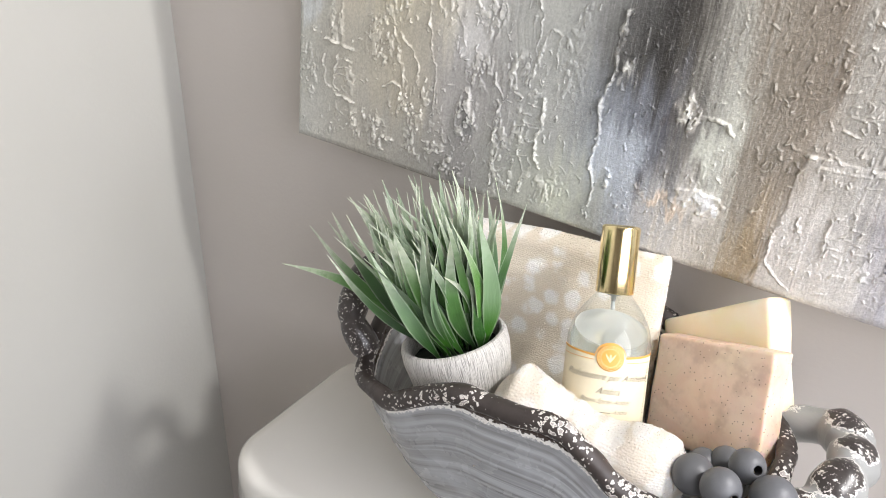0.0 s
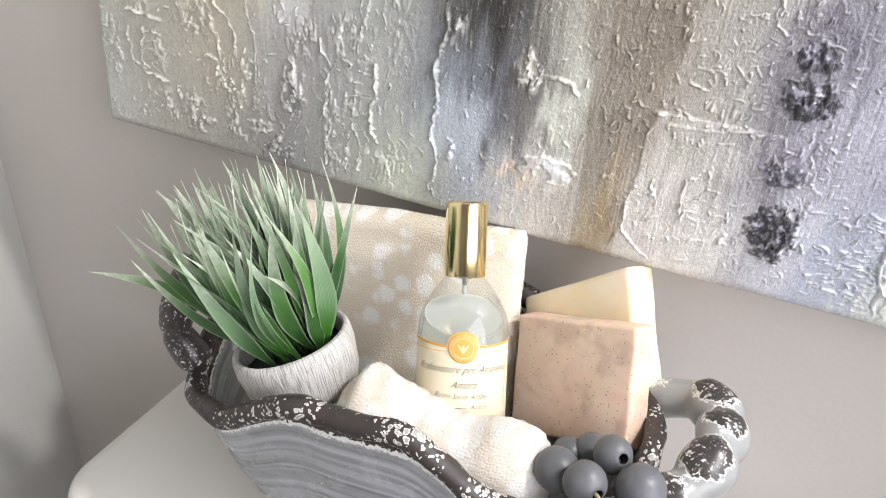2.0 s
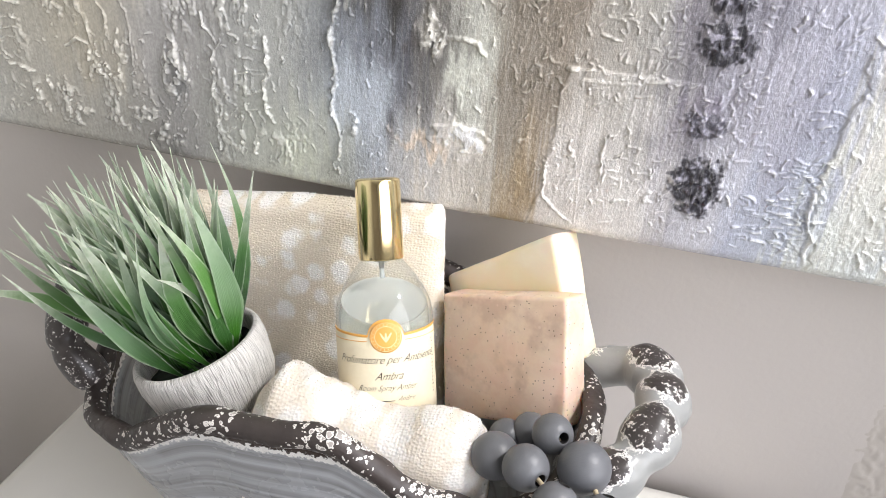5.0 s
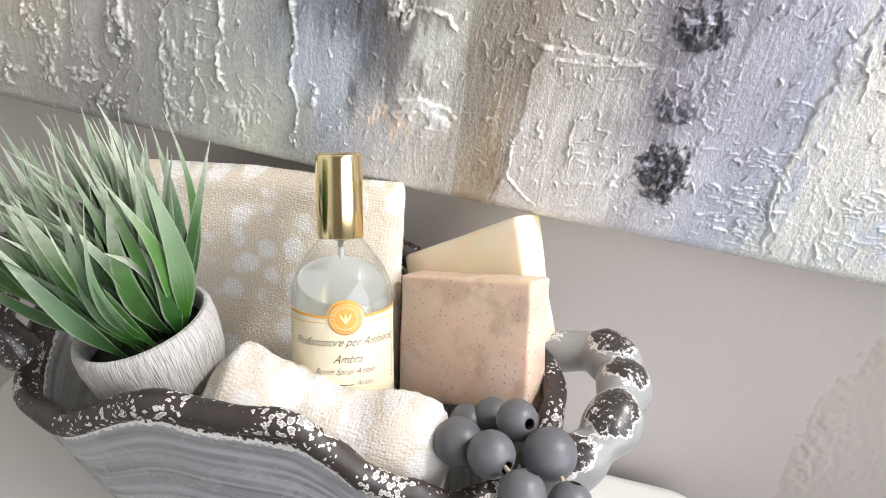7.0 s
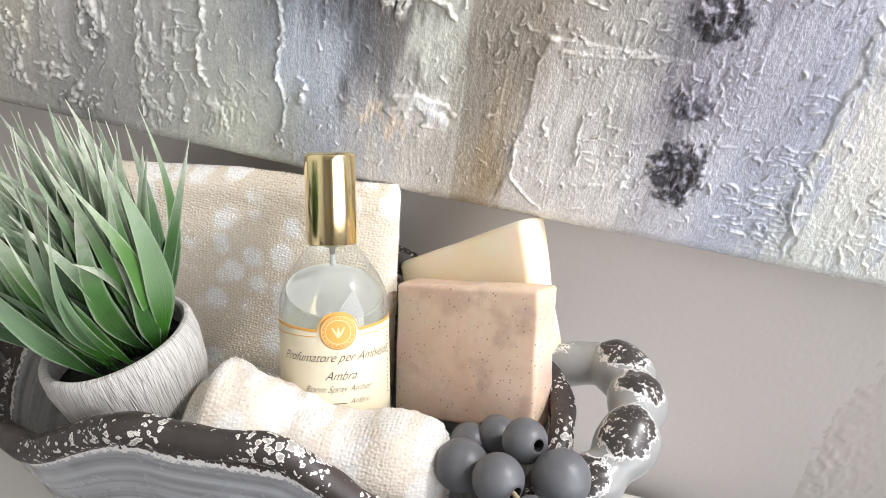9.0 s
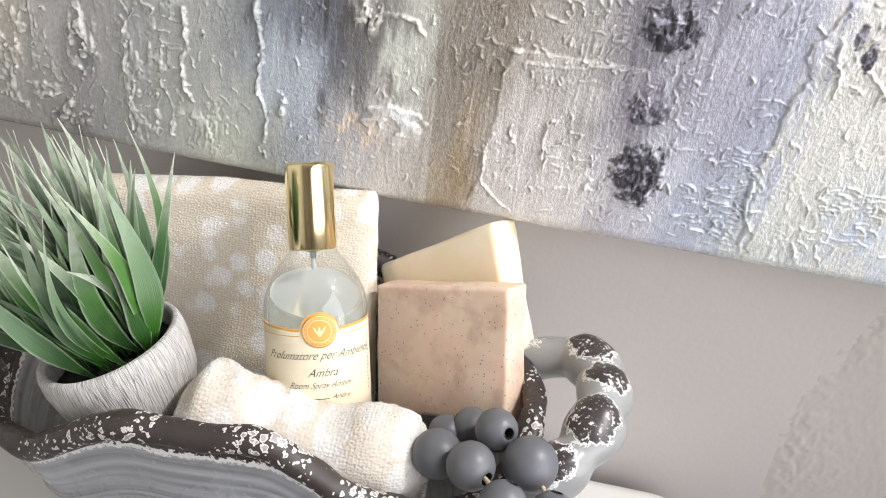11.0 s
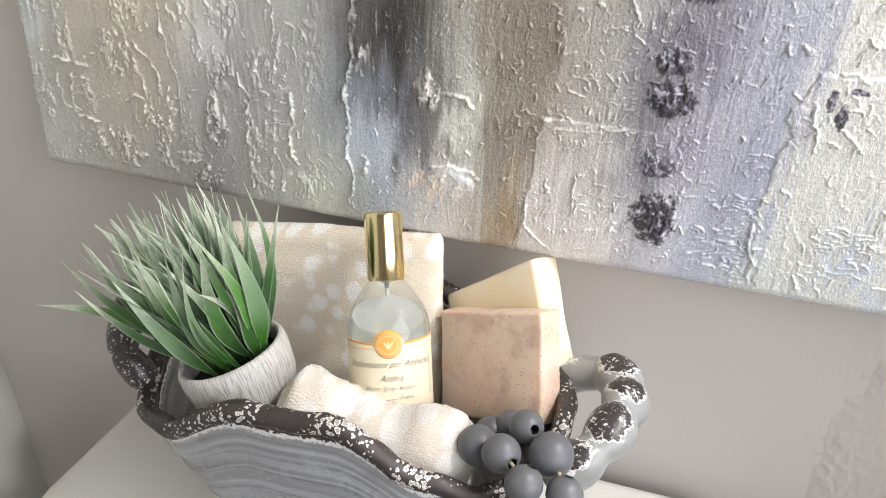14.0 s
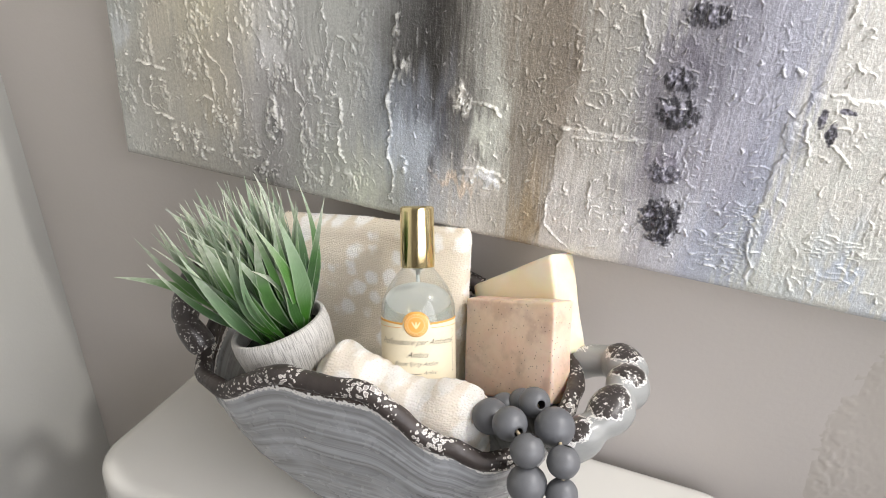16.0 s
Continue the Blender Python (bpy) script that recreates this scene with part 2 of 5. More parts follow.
def clear_material(name, tint, gloss_most, gloss_least, haze, cloud):
    """Clear glass or liquid: seen through, hazy, with gloss by the angle; haze can paint in glare."""
    k = Mat(name, 0.03)
    clear = k.t.nodes.new("ShaderNodeBsdfTransparent")
    clear.inputs[0].default_value = tint
    dull = k.t.nodes.new("ShaderNodeBsdfTranslucent")
    dull.inputs[0].default_value = cloud
    pale = k.t.nodes.new("ShaderNodeBsdfDiffuse")
    pale.inputs[0].default_value = cloud
    both = k.t.nodes.new("ShaderNodeMixShader")
    both.inputs[0].default_value = 0.5
    k.t.links.new(dull.outputs[0], both.inputs[1])
    k.t.links.new(pale.outputs[0], both.inputs[2])
    see = k.t.nodes.new("ShaderNodeMixShader")
    see.inputs[0].default_value = haze
    k.t.links.new(clear.outputs[0], see.inputs[1])
    k.t.links.new(both.outputs[0], see.inputs[2])
    gloss = k.t.nodes.new("ShaderNodeBsdfGlossy")
    gloss.inputs["Roughness"].default_value = 0.04
    f = k.t.nodes.new("ShaderNodeLayerWeight")
    f.inputs["Blend"].default_value = 0.5
    f = k.math("ADD", k.math("MULTIPLY", k.math("POWER", f.outputs["Facing"], 3.0), gloss_most), gloss_least)
    m = k.t.nodes.new("ShaderNodeMixShader")
    k.t.links.new(f, m.inputs[0])
    k.t.links.new(see.outputs[0], m.inputs[1])
    k.t.links.new(gloss.outputs[0], m.inputs[2])
    k.t.links.new(m.outputs[0], k.t.nodes["Material Output"].inputs["Surface"])
    return k.m


def gold_material():
    k = Mat("polished brass-coloured metal", 0.08, 1.0, (0.92, 0.77, 0.44, 1))
    n = k.noise(k.at((60, 60, 4)), 1.0, 3)
    k.set(Roughness=k.span(n, 0.3, 0.7, 0.10, 0.18))
    return k.m


def label_material():
    k = Mat("cream paper label", 0.55)
    n = k.noise(k.at(), 500.0, 3)
    k.set(Base_Color=k.mix(n, srgb(232, 220, 190), srgb(238, 227, 201)))
    k.bump(n, 0.0001, 0.3)
    return k.m


def bead_material():
    k = Mat("matt grey painted wood", 0.42)
    w = k.at()
    rnd = k.t.nodes.new("ShaderNodeObjectInfo").outputs["Random"]
    base = k.mix(k.noise(w, 150.0, 4), srgb(94, 95, 98), srgb(112, 113, 116))
    base = k.mix(k.math("MULTIPLY", rnd, 0.35), base, srgb(98, 100, 106))
    k.set(Base_Color=base)
    k.bump(k.noise(k.at((1, 1, 6)), 260.0, 3), 0.0003, 0.25)
    return k.m


WALL = wall_material("greige wall paint", srgb(198, 192, 185), srgb(206, 199, 194))
WALL_ROUGH = wall_material("tan plaster filler", srgb(190, 183, 174), srgb(201, 194, 187))
WALL_PALE = wall_material("pale grey wall paint", srgb(182, 181, 175), srgb(190, 189, 184))
CERAMIC = ceramic_material()
PAINTING = painting_material()
GLAZE, RIM = glaze_material(), rim_material()
HANDLE, HANDLE_DARK = handle_material("grey glaze worn to dark clay on the knobs", 1.0), handle_material("mostly bare dark clay", 4.0)
TOWEL = terry_material("cream terry with white spots", srgb(248, 246, 242), srgb(234, 223, 204), 0.05)
CLOTH = terry_material("off-white terry", srgb(234, 231, 226), srgb(224, 214, 200), 0.10)
SOAP_PINK = soap_material("pinkish speckled soap", srgb(240, 217, 198), srgb(229, 198, 177), srgb(104, 78, 64), True)
SOAP_CREAM = soap_material("cream soap", srgb(246, 237, 219), srgb(242, 229, 206), srgb(200, 180, 140), False)
POT, LEAF = pot_material(), leaf_material()
SOIL = plain_material("dark potting foam", (0.02, 0.03, 0.02, 1), 0.95, 300.0, 0.5)
# LIQUID's pale haze paints in light scattered inside the bottle
GLASS, LIQUID = clear_material("clear glass", (0.985, 0.993, 0.988, 1), 0.75, 0.05, 0.035, (0.84, 0.90, 0.87, 1)), clear_material("clear pale liquid", (0.945, 0.972, 0.955, 1), 0.40, 0.05, 0.16, (0.93, 1.0, 0.95, 1))
# the milky white mixed in here stands for glare on the liquid
GLARE_SURFACE = clear_material("liquid surface with white glare", (0.97, 0.98, 0.975, 1), 0.5, 0.18, 0.75, (0.96, 1.0, 0.97, 1))
GOLD, LABEL = gold_material(), label_material()
ORANGE = plain_material("orange print", srgb(238, 176, 88), 0.5, 400.0, 0.08)
PALE = plain_material("pale print", srgb(250, 226, 176), 0.5, 400.0, 0.05)
INK = plain_material("dark brown ink", srgb(52, 42, 36), 0.6, 400.0, 0.1)
PLASTIC = plain_material("translucent pale plastic", (0.62, 0.66, 0.63, 1), 0.35, 200.0, 0.05)
STEEL = Mat("brushed steel", 0.35, 1.0, (0.45, 0.45, 0.44, 1)).m
BEAD = bead_material()
TWINE = plain_material("natural jute twine", srgb(206, 190, 160), 0.9, 600.0, 0.3)
# shade inside the bead bores, put into a near-black colour
BORE_SHADE = plain_material("shaded bead bore", srgb(36, 34, 34), 0.8, 300.0, 0.2)
FLOOR = plain_material("grey floor tile", srgb(96, 92, 88), 0.4, 12.0, 0.15)
STRETCH = plain_material("raw canvas cloth", srgb(206, 202, 194), 0.85, 600.0, 0.12)

# ---- mesh helpers ----


def part(name, bm, material, parent=None, label="", smooth=True):
    me = bpy.data.meshes.new(name)
    if isinstance(bm, tuple):
        me.from_pydata(*bm)
    else:
        bm.to_mesh(me)
        bm.free()
    if smooth:
        me.polygons.foreach_set("use_smooth", [True] * len(me.polygons))
    me.materials.append(material)
    ob = new(name, me)
    ob.parent = parent
    if label:
        tagged(ob, label)
    return ob


def thing(name, at, label, category, group="", kind=""):
    ob = new(name)
    ob.empty_display_size = 0.02
    ob.location = at
    scene.view_layers[0].update()
    return tagged(ob, label, category, group, kind)


def adopt(parent, *children):
    """Puts parts built in world coordinates under a thing without moving them."""
    for c in children:
        c.parent = parent
        c.matrix_parent_inverse = Matrix.Translation(parent.location).inverted()


def box(bm, x0, x1, y0, y1, z0, z1):
    return bmesh.ops.create_cube(bm, size=1, matrix=Matrix.Translation(((x0 + x1) / 2, (y0 + y1) / 2, (z0 + z1) / 2)) @ Matrix.Diagonal((x1 - x0, y1 - y0, z1 - z0, 1)))["verts"]


def rings(rows, closed=True, caps=(True, True), uvs=None):
    """A skin over rows of equally many points: verts, faces as a bmesh. uvs: rows of (u, v)."""
    bm = bmesh.new()
    n = len(rows[0])
    vs = [[bm.verts.new(p) for p in row] for row in rows]
    lay = bm.loops.layers.uv.new("UVMap") if uvs else None
    for i in range(len(rows) - 1):
        for j in range(n if closed else n - 1):
            k = (j + 1) % n
            f = bm.faces.new((vs[i][j], vs[i][k], vs[i + 1][k], vs[i + 1][j]))
            if lay:
                for loop, (a, b, w) in zip(f.loops, ((i, j, 0), (i, k, k == 0), (i + 1, k, k == 0), (i + 1, j, 0))):
                    q = uvs[a][b]
                    loop[lay].uv = (q[0] + (uvs[a][n - 1][0] + uvs[a][1][0] - uvs[a][0][0] - q[0] if w and closed else 0), q[1])
    if closed and caps[0]:
        bm.faces.new(vs[0][::-1])
    if closed and caps[1]:
        bm.faces.new(vs[-1])
    bmesh.ops.recalc_face_normals(bm, faces=bm.faces)
    return bm


def lathe(profile, steps=64, bottom=True, top=True, around=1.0):
    """Turns a profile of (radius, height) about z. UV: once round by the height."""
    rows = [[(r * math.cos(2 * math.pi * j / steps), r * math.sin(2 * math.pi * j / steps), z) for j in range(steps)] for r, z in profile]
    uvs = [[(j / steps * around, z * 20) for j in range(steps)] for r, z in profile]
    return rings(rows, True, (bottom, top), uvs)


def tube(points, radius, sides=10, closed=False, caps=True, up=(0, 0, 1)):
    """Rows of a pipe along points; radius is a number or a function of the way along, 0 to 1."""
    rows, pts = [], [Vector(p) for p in points]
    n = len(pts)
    for i, p in enumerate(pts):
        a = pts[(i + 1) % n] if closed or i < n - 1 else pts[i]
        b = pts[i - 1] if closed or i > 0 else pts[i]
        d = (a - b).normalized()
        side = d.cross(Vector(up)).normalized()
        top = side.cross(d)
        r = radius(i / (n - 1)) if callable(radius) else radius
        rows.append([p + r * (math.cos(q) * top + math.sin(q) * side) for q in (2 * math.pi * (j / sides - 0.5) for j in range(sides))])
    return rows


def smooth_curve(points, steps):
    """Catmull-Rom through points."""
    pts = [Vector(p) for p in points]
    pts = [2 * pts[0] - pts[1]] + pts + [2 * pts[-1] - pts[-2]]
    out = []
    for i in range(1, len(pts) - 2):
        for s in range(steps):
            t = s / steps
            a, b, c, d = pts[i - 1:i + 3]
            out.append(0.5 * (2 * b + (c - a) * t + (2 * a - 5 * b + 4 * c - d) * t * t + (3 * b - a - 3 * c + d) * t ** 3))
    return out + [pts[-2]]


def fade(t, stops):
    """Smooth interpolation between (t, value) stops."""
    for (a, u), (b, v) in zip(stops, stops[1:]):
        if t <= b:
            s = min(max((t - a) / (b - a), 0), 1)
            return u + (v - u) * s * s * (3 - 2 * s)
    return stops[-1][1]


def frame_of(axis, at, toward=(0, -1, 0)):
    """A pose whose z is the axis and whose -y turns toward the given way."""
    z = Vector(axis).normalized()
    y = -(Vector(toward) - Vector(toward).dot(z) * z).normalized()
    x = y.cross(z)
    return Matrix.Translation(at) @ Matrix((x, y, z)).transposed().to_4x4()


# ---- the room ----


def room():
    x0, x1, y0, y1, z0, z1 = ROOM
    for name, label, b in (
        ("wall_north", "greige painted bathroom wall behind the cistern", (x0 - 0.4, x1 + 0.1, y1, y1 + 0.1, z0, z1)),
        ("wall_south", "greige painted bathroom wall", (x0 - 0.4, x1 + 0.1, y0 - 0.1, y0, z0, z1)),
    ):
        bm = bmesh.new()
        box(bm, *b)
        tagged(part(name, bm, WALL, smooth=False), label, "wall", kind="structure")
    # the west wall leans outwards a little
    bm = bmesh.new()
    lean = [(WALL_X - 0.0054 - 0.105 * (z - 0.70), z) for z in (z0, z1)]
    rows = [[(x, y0, z), (x, y1, z), (x - 0.1, y1, z), (x - 0.1, y0, z)] for x, z in lean]
    tagged(part("wall_west", rings(rows), WALL_PALE, smooth=False), "pale grey painted bathroom side wall", "wall", kind="structure")
    # the east wall, with the window's opening cut through it
    bm = bmesh.new()
    for b in ((y0, -1.42, z0, z1), (-0.22, y1, z0, z1), (-1.42, -0.22, z0, 0.87), (-1.42, -0.22, 1.85, z1)):
        box(bm, x1, x1 + 0.1, b[0], b[1], b[2], b[3])
    tagged(part("wall_east", bm, WALL, smooth=False), "greige painted bathroom wall with a window", "wall", kind="structure")
    bm = bmesh.new()
    box(bm, x0 - 0.4, x1 + 0.1, y0 - 0.1, y1 + 0.1, z0 - 0.1, z0)
    tagged(part("floor", bm, FLOOR, smooth=False), "grey bathroom floor", "floor", kind="structure")
    bm = bmesh.new()
    box(bm, x0 - 0.4, x1 + 0.1, y0 - 0.1, y1 + 0.1, z1, z1 + 0.1)
    tagged(part("ceiling", bm, CEILING, smooth=False), "white painted ceiling", "ceiling", kind="structure")


def lattice(x, z, seed):
    """Smooth value noise on numpy arrays, 0 to 1."""
    xi, zi = np.floor(x).astype(np.int64), np.floor(z).astype(np.int64)
    fx, fz = x - xi, z - zi
    fx, fz = fx * fx * (3 - 2 * fx), fz * fz * (3 - 2 * fz)

    def h(a, b):
        q = (a * 374761393 + b * 668265263 + seed * 1274126177) & 0x7FFFFFFF
        q = ((q ^ (q >> 13)) * 1103515245) & 0x7FFFFFFF
        return ((q ^ (q >> 16)) & 0xFFFF) / 65535.0

    return (h(xi, zi) * (1 - fx) + h(xi + 1, zi) * fx) * (1 - fz) + (h(xi, zi + 1) * (1 - fx) + h(xi + 1, zi + 1) * fx) * fz


def rough_patch():
    """Uneven plaster left on the wall to the right of the cistern, painted over."""
    xs, zs = np.arange(0.49, 0.80, 0.0012), np.arange(0.70, 0.992, 0.0012)
    x, z = np.meshgrid(xs, zs)
    edge = np.interp(z, (0.70, 0.866, 0.900, 0.925, 0.965, 0.99), (0.545, 0.537, 0.537, 0.548, 0.560, 0.580)) + 0.004 * (lattice(z * 0 + 3, z / 0.02, 5) - 0.5)
    m = np.clip((x - edge) / 0.022, 0, 1)
    wx, wz = x + 0.004 * (lattice(x / 0.014, z / 0.02, 3) - 0.5), z + 0.006 * (lattice(x / 0.015, z / 0.015, 4) - 0.5)
    m2 = np.clip(lattice(x / 0.02, z / 0.03, 22) * 3.0 - 1.2, 0, 1)
    pits = 0.6 * lattice(wx / 0.0042, wz / 0.0055, 6) + 0.4 * lattice(wx / 0.0019, wz / 0.0024, 7)
    lumps = np.clip((pits - 0.52) / 0.10, 0, 1)
    rim = np.clip(1 - (x - edge) / 0.030, 0, 1)
    scrape = lattice((wx + 0.4 * wz) / 0.0016, wz / 0.012, 9)
    h = 0.00012 * lattice(wx / 0.0022, wz / 0.0028, 8) + 0.00014 * scrape + (0.00010 + 0.0011 * m2 * (0.35 + 0.65 * rim)) * lumps
    h = 1.2 * h * m
    y = 0.0008 - 0.0010 * np.clip((x - edge + 0.003 * (lattice(x / 0.006, z / 0.007, 10) - 0.3)) / 0.020, 0, 1) - h
    nz, nx = x.shape
    i = np.arange(nz * nx).reshape(nz, nx)
    quads = np.stack([i[:-1, :-1], i[:-1, 1:], i[1:, 1:], i[1:, :-1]], -1).reshape(-1, 4)
    quads = quads[(x > edge - 0.0006).ravel()[quads].all(1)]
    ob = part("plaster_patch", (np.stack([x, y, z], -1).reshape(-1, 3).tolist(), [], quads.tolist()), WALL_ROUGH, bpy.data.objects["wall_north"], "rough uneven plaster patch")
    return ob


CEILING = plain_material("white ceiling paint", (0.78, 0.77, 0.75, 1), 0.8, 60.0, 0.04)
room()
rough_patch()

# ---- the cistern ----
TOP = 0.815


def rounded_slab(x0, x1, y0, y1, radius, levels, steps=10):
    """Rows of a slab with round corners; levels are (z, inset)."""
    rows = []
    for z, inset in levels:
        row = []
        r = max(radius - inset, 0.004)
        for cx, cy, q in ((x1, y1, 0), (x0, y1, 1), (x0, y0, 2), (x1, y0, 3)):
            ax = cx - radius if cx == x1 else cx + radius
            ay = cy - radius if cy == y1 else cy + radius
            for s in range(steps + 1):
                a = math.pi / 2 * (q + s / steps)
                row.append((ax + r * math.cos(a), ay + r * math.sin(a), z))
        rows.append(row)
    return rows


def cistern():
    t = thing("toilet_cistern", (0.29, -0.10, 0.42), "white glazed ceramic toilet cistern with rounded lid", "cistern")
    lid = rings(rounded_slab(0.053, 0.519, -0.190, -0.012, 0.040, [(TOP - 0.036, 0.004), (TOP - 0.034, 0.0), (TOP - 0.008, 0.0), (TOP - 0.004, 0.0012), (TOP - 0.001, 0.0045), (TOP, 0.010), (TOP + 0.0005, 0.03)]))
    a = part("lid", lid, CERAMIC)
    tank = rings(rounded_slab(0.061, 0.508, -0.182, -0.014, 0.032, [(0.42, 0.03), (0.43, 0.02), (0.50, 0.008), (TOP - 0.036, 0.0)]))
    b = part("tank", tank, CERAMIC)
    adopt(t, a, b)
    knob = lathe([(0.0002, 0.0), (0.0055, 0.0), (0.0055, 0.0025), (0.004, 0.004), (0.0002, 0.0044)], 24, False, False)
    c = part("button", knob, PALE, label="small beige cap")
    c.matrix_world = pose(0.490, -0.040, TOP)
    adopt(t, c)


cistern()

# ---- the painting ----


def trail(x, z, points, r, h):
    """A raised bead of paint along points."""
    out = np.zeros_like(x)
    for (ax, az), (bx, bz) in zip(points, points[1:]):
        dx, dz = bx - ax, bz - az
        t = np.clip(((x - ax) * dx + (z - az) * dz) / (dx * dx + dz * dz), 0, 1)
        d = np.hypot(x - ax - t * dx, z - az - t * dz)
        out = np.maximum(out, h * np.sqrt(np.clip(1 - (d / r) ** 2, 0, 1)))
    return out


CX0, CX1, CZ0, CZ1, CY = -0.003, 0.92, 0.995, 1.62, -0.038

# strokes of raised paint: radius, height, way
WEST = (
    (0.0015, 0.0026, [(0.0244, 1.0800), (0.0357, 1.0781), (0.0483, 1.0764)]),
    (0.0008, 0.0015, [(0.0228, 1.0687), (0.0235, 1.0547), (0.0256, 1.0472), (0.0329, 1.0428)]),
    (0.0008, 0.0016, [(0.0349, 1.0702), (0.0315, 1.0586), (0.0310, 1.0475), (0.0359, 1.0436)]),
    (0.0007, 0.0014, [(0.0342, 1.0669), (0.0411, 1.0685), (0.0459, 1.0667)]),
    (0.0007, 0.0014, [(0.0328, 1.0603), (0.0399, 1.0628), (0.0453, 1.0619)]),
    (0.0007, 0.0013, [(0.0315, 1.0545), (0.0377, 1.0569), (0.0432, 1.0560)]),
    (0.0011, 0.0020, [(0.0314, 1.0405), (0.0418, 1.0398), (0.0508, 1.0373)]),
    (0.0014, 0.0020, [(0.0670, 1.0739), (0.0711, 1.0791), (0.0756, 1.0765), (0.0737, 1.0709)]),
    (0.0010, 0.0018, [(0.0804, 1.0989), (0.0850, 1.0875), (0.0878, 1.0726), (0.0906, 1.0593)]),
    (0.0007, 0.0013, [(0.0865, 1.0962), (0.0957, 1.0860), (0.1017, 1.0742), (0.1019, 1.0634)]),
)
DRIPS = (
    (0.0011, 0.0018, [(0.0739, 1.0567), (0.0820, 1.0617), (0.0896, 1.0587), (0.0904, 1.0501)]),
    (0.0008, 0.0012, [(0.1094, 1.1137), (0.1099, 1.0976), (0.1145, 1.0814), (0.1146, 1.0604), (0.1142, 1.0445)]),
    (0.0010, 0.0019, [(0.1595, 1.0849), (0.1654, 1.0689), (0.1634, 1.0514), (0.1663, 1.0313), (0.1659, 1.0075)]),
    (0.0009, 0.0016, [(0.1711, 1.0877), (0.1735, 1.0829), (0.1755, 1.0772)]),
    (0.0008, 0.0010, [(0.1875, 1.0953), (0.1888, 1.1135), (0.1949, 1.1189), (0.2012, 1.1158), (0.1997, 1.0967)]),
    (0.0007, 0.0011, [(0.1839, 1.1392), (0.1846, 1.1090), (0.1845, 1.0806)]),
    (0.0011, 0.0022, [(0.1949, 1.0764), (0.1943, 1.0596), (0.1951, 1.0405), (0.1978, 1.0298)]),
    (0.0009, 0.0016, [(0.1839, 1.0380), (0.1866, 1.0224), (0.1882, 1.0088)]),
    (0.0015, 0.0024, [(0.2379, 1.1380), (0.2365, 1.1243), (0.2362, 1.1110), (0.2343, 1.0937), (0.2320, 1.0775)]),
    (0.0012, 0.0020, [(0.2320, 1.0775), (0.2323, 1.0574), (0.2330, 1.0385), (0.2354, 1.0240), (0.2364, 1.0146)]),
)
MIDDLE = (
    (0.0016, 0.0028, [(0.2875, 1.0836), (0.2909, 1.0882), (0.3013, 1.0888), (0.3083, 1.0870), (0.3106, 1.0825)]),
    (0.0009, 0.0015, [(0.3343, 1.0816), (0.3378, 1.0807), (0.3373, 1.0779), (0.3401, 1.0755)]),
    (0.0017, 0.0018, [(0.3502, 1.0817), (0.3555, 1.0817)]),
    (0.0011, 0.0011, [(0.3605, 1.0770), (0.3721, 1.0773), (0.3831, 1.0785)]),
    (0.0010, 0.0016, [(0.3830, 1.0822), (0.3890, 1.0794), (0.3955, 1.0816), (0.4012, 1.0854)]),
    (0.0008, 0.0011, [(0.3822, 1.0727), (0.3909, 1.0740)]),
    (0.0010, 0.0015, [(0.3611, 1.1029), (0.3657, 1.1073), (0.3720, 1.1064)]),
    (0.0009, 0.0013, [(0.3628, 1.0989), (0.3680, 1.0979), (0.3724, 1.0972)]),
    (0.0009, 0.0014, [(0.3903, 1.1565), (0.3932, 1.1482), (0.3965, 1.1369)]),
    (0.0009, 0.0015, [(0.3447, 1.0340), (0.3459, 1.0191), (0.3524, 1.0088), (0.3622, 1.0017)]),
)
EAST = (
    (0.0008, 0.0014, [(0.3570, 1.0464), (0.3590, 1.0320), (0.3522, 1.0271)]),
    (0.0009, 0.0014, [(0.3717, 1.0502), (0.3726, 1.0381), (0.3717, 1.0246)]),
    (0.0015, 0.0018, [(0.4718, 1.0429), (0.4717, 1.0252), (0.4749, 1.0149), (0.4752, 1.0009)]),
    (0.0012, 0.0016, [(0.4964, 1.1240), (0.5024, 1.1247), (0.5073, 1.1213)]),
    (0.0009, 0.0012, [(0.4863, 1.1087), (0.4906, 1.0942), (0.4925, 1.0836)]),
    (0.0010, 0.0014, [(0.4636, 1.1573), (0.4672, 1.1549), (0.4681, 1.1509)]),
    (0.0012, 0.0014, [(0.4680, 1.1342), (0.4698, 1.1307)]),
    (0.0013, 0.0014, [(0.4760, 1.1359), (0.4784, 1.1322)]),
    (0.0009, 0.0012, [(0.5030, 1.0960), (0.5099, 1.0893), (0.5102, 1.0816)]),
    (0.0011, 0.0015, [(0.4983, 1.0118), (0.5028, 0.9979)]),
    (0.0011, 0.0015, [(0.5080, 1.0120), (0.5118, 1.0055), (0.5111, 0.9979)]),
)

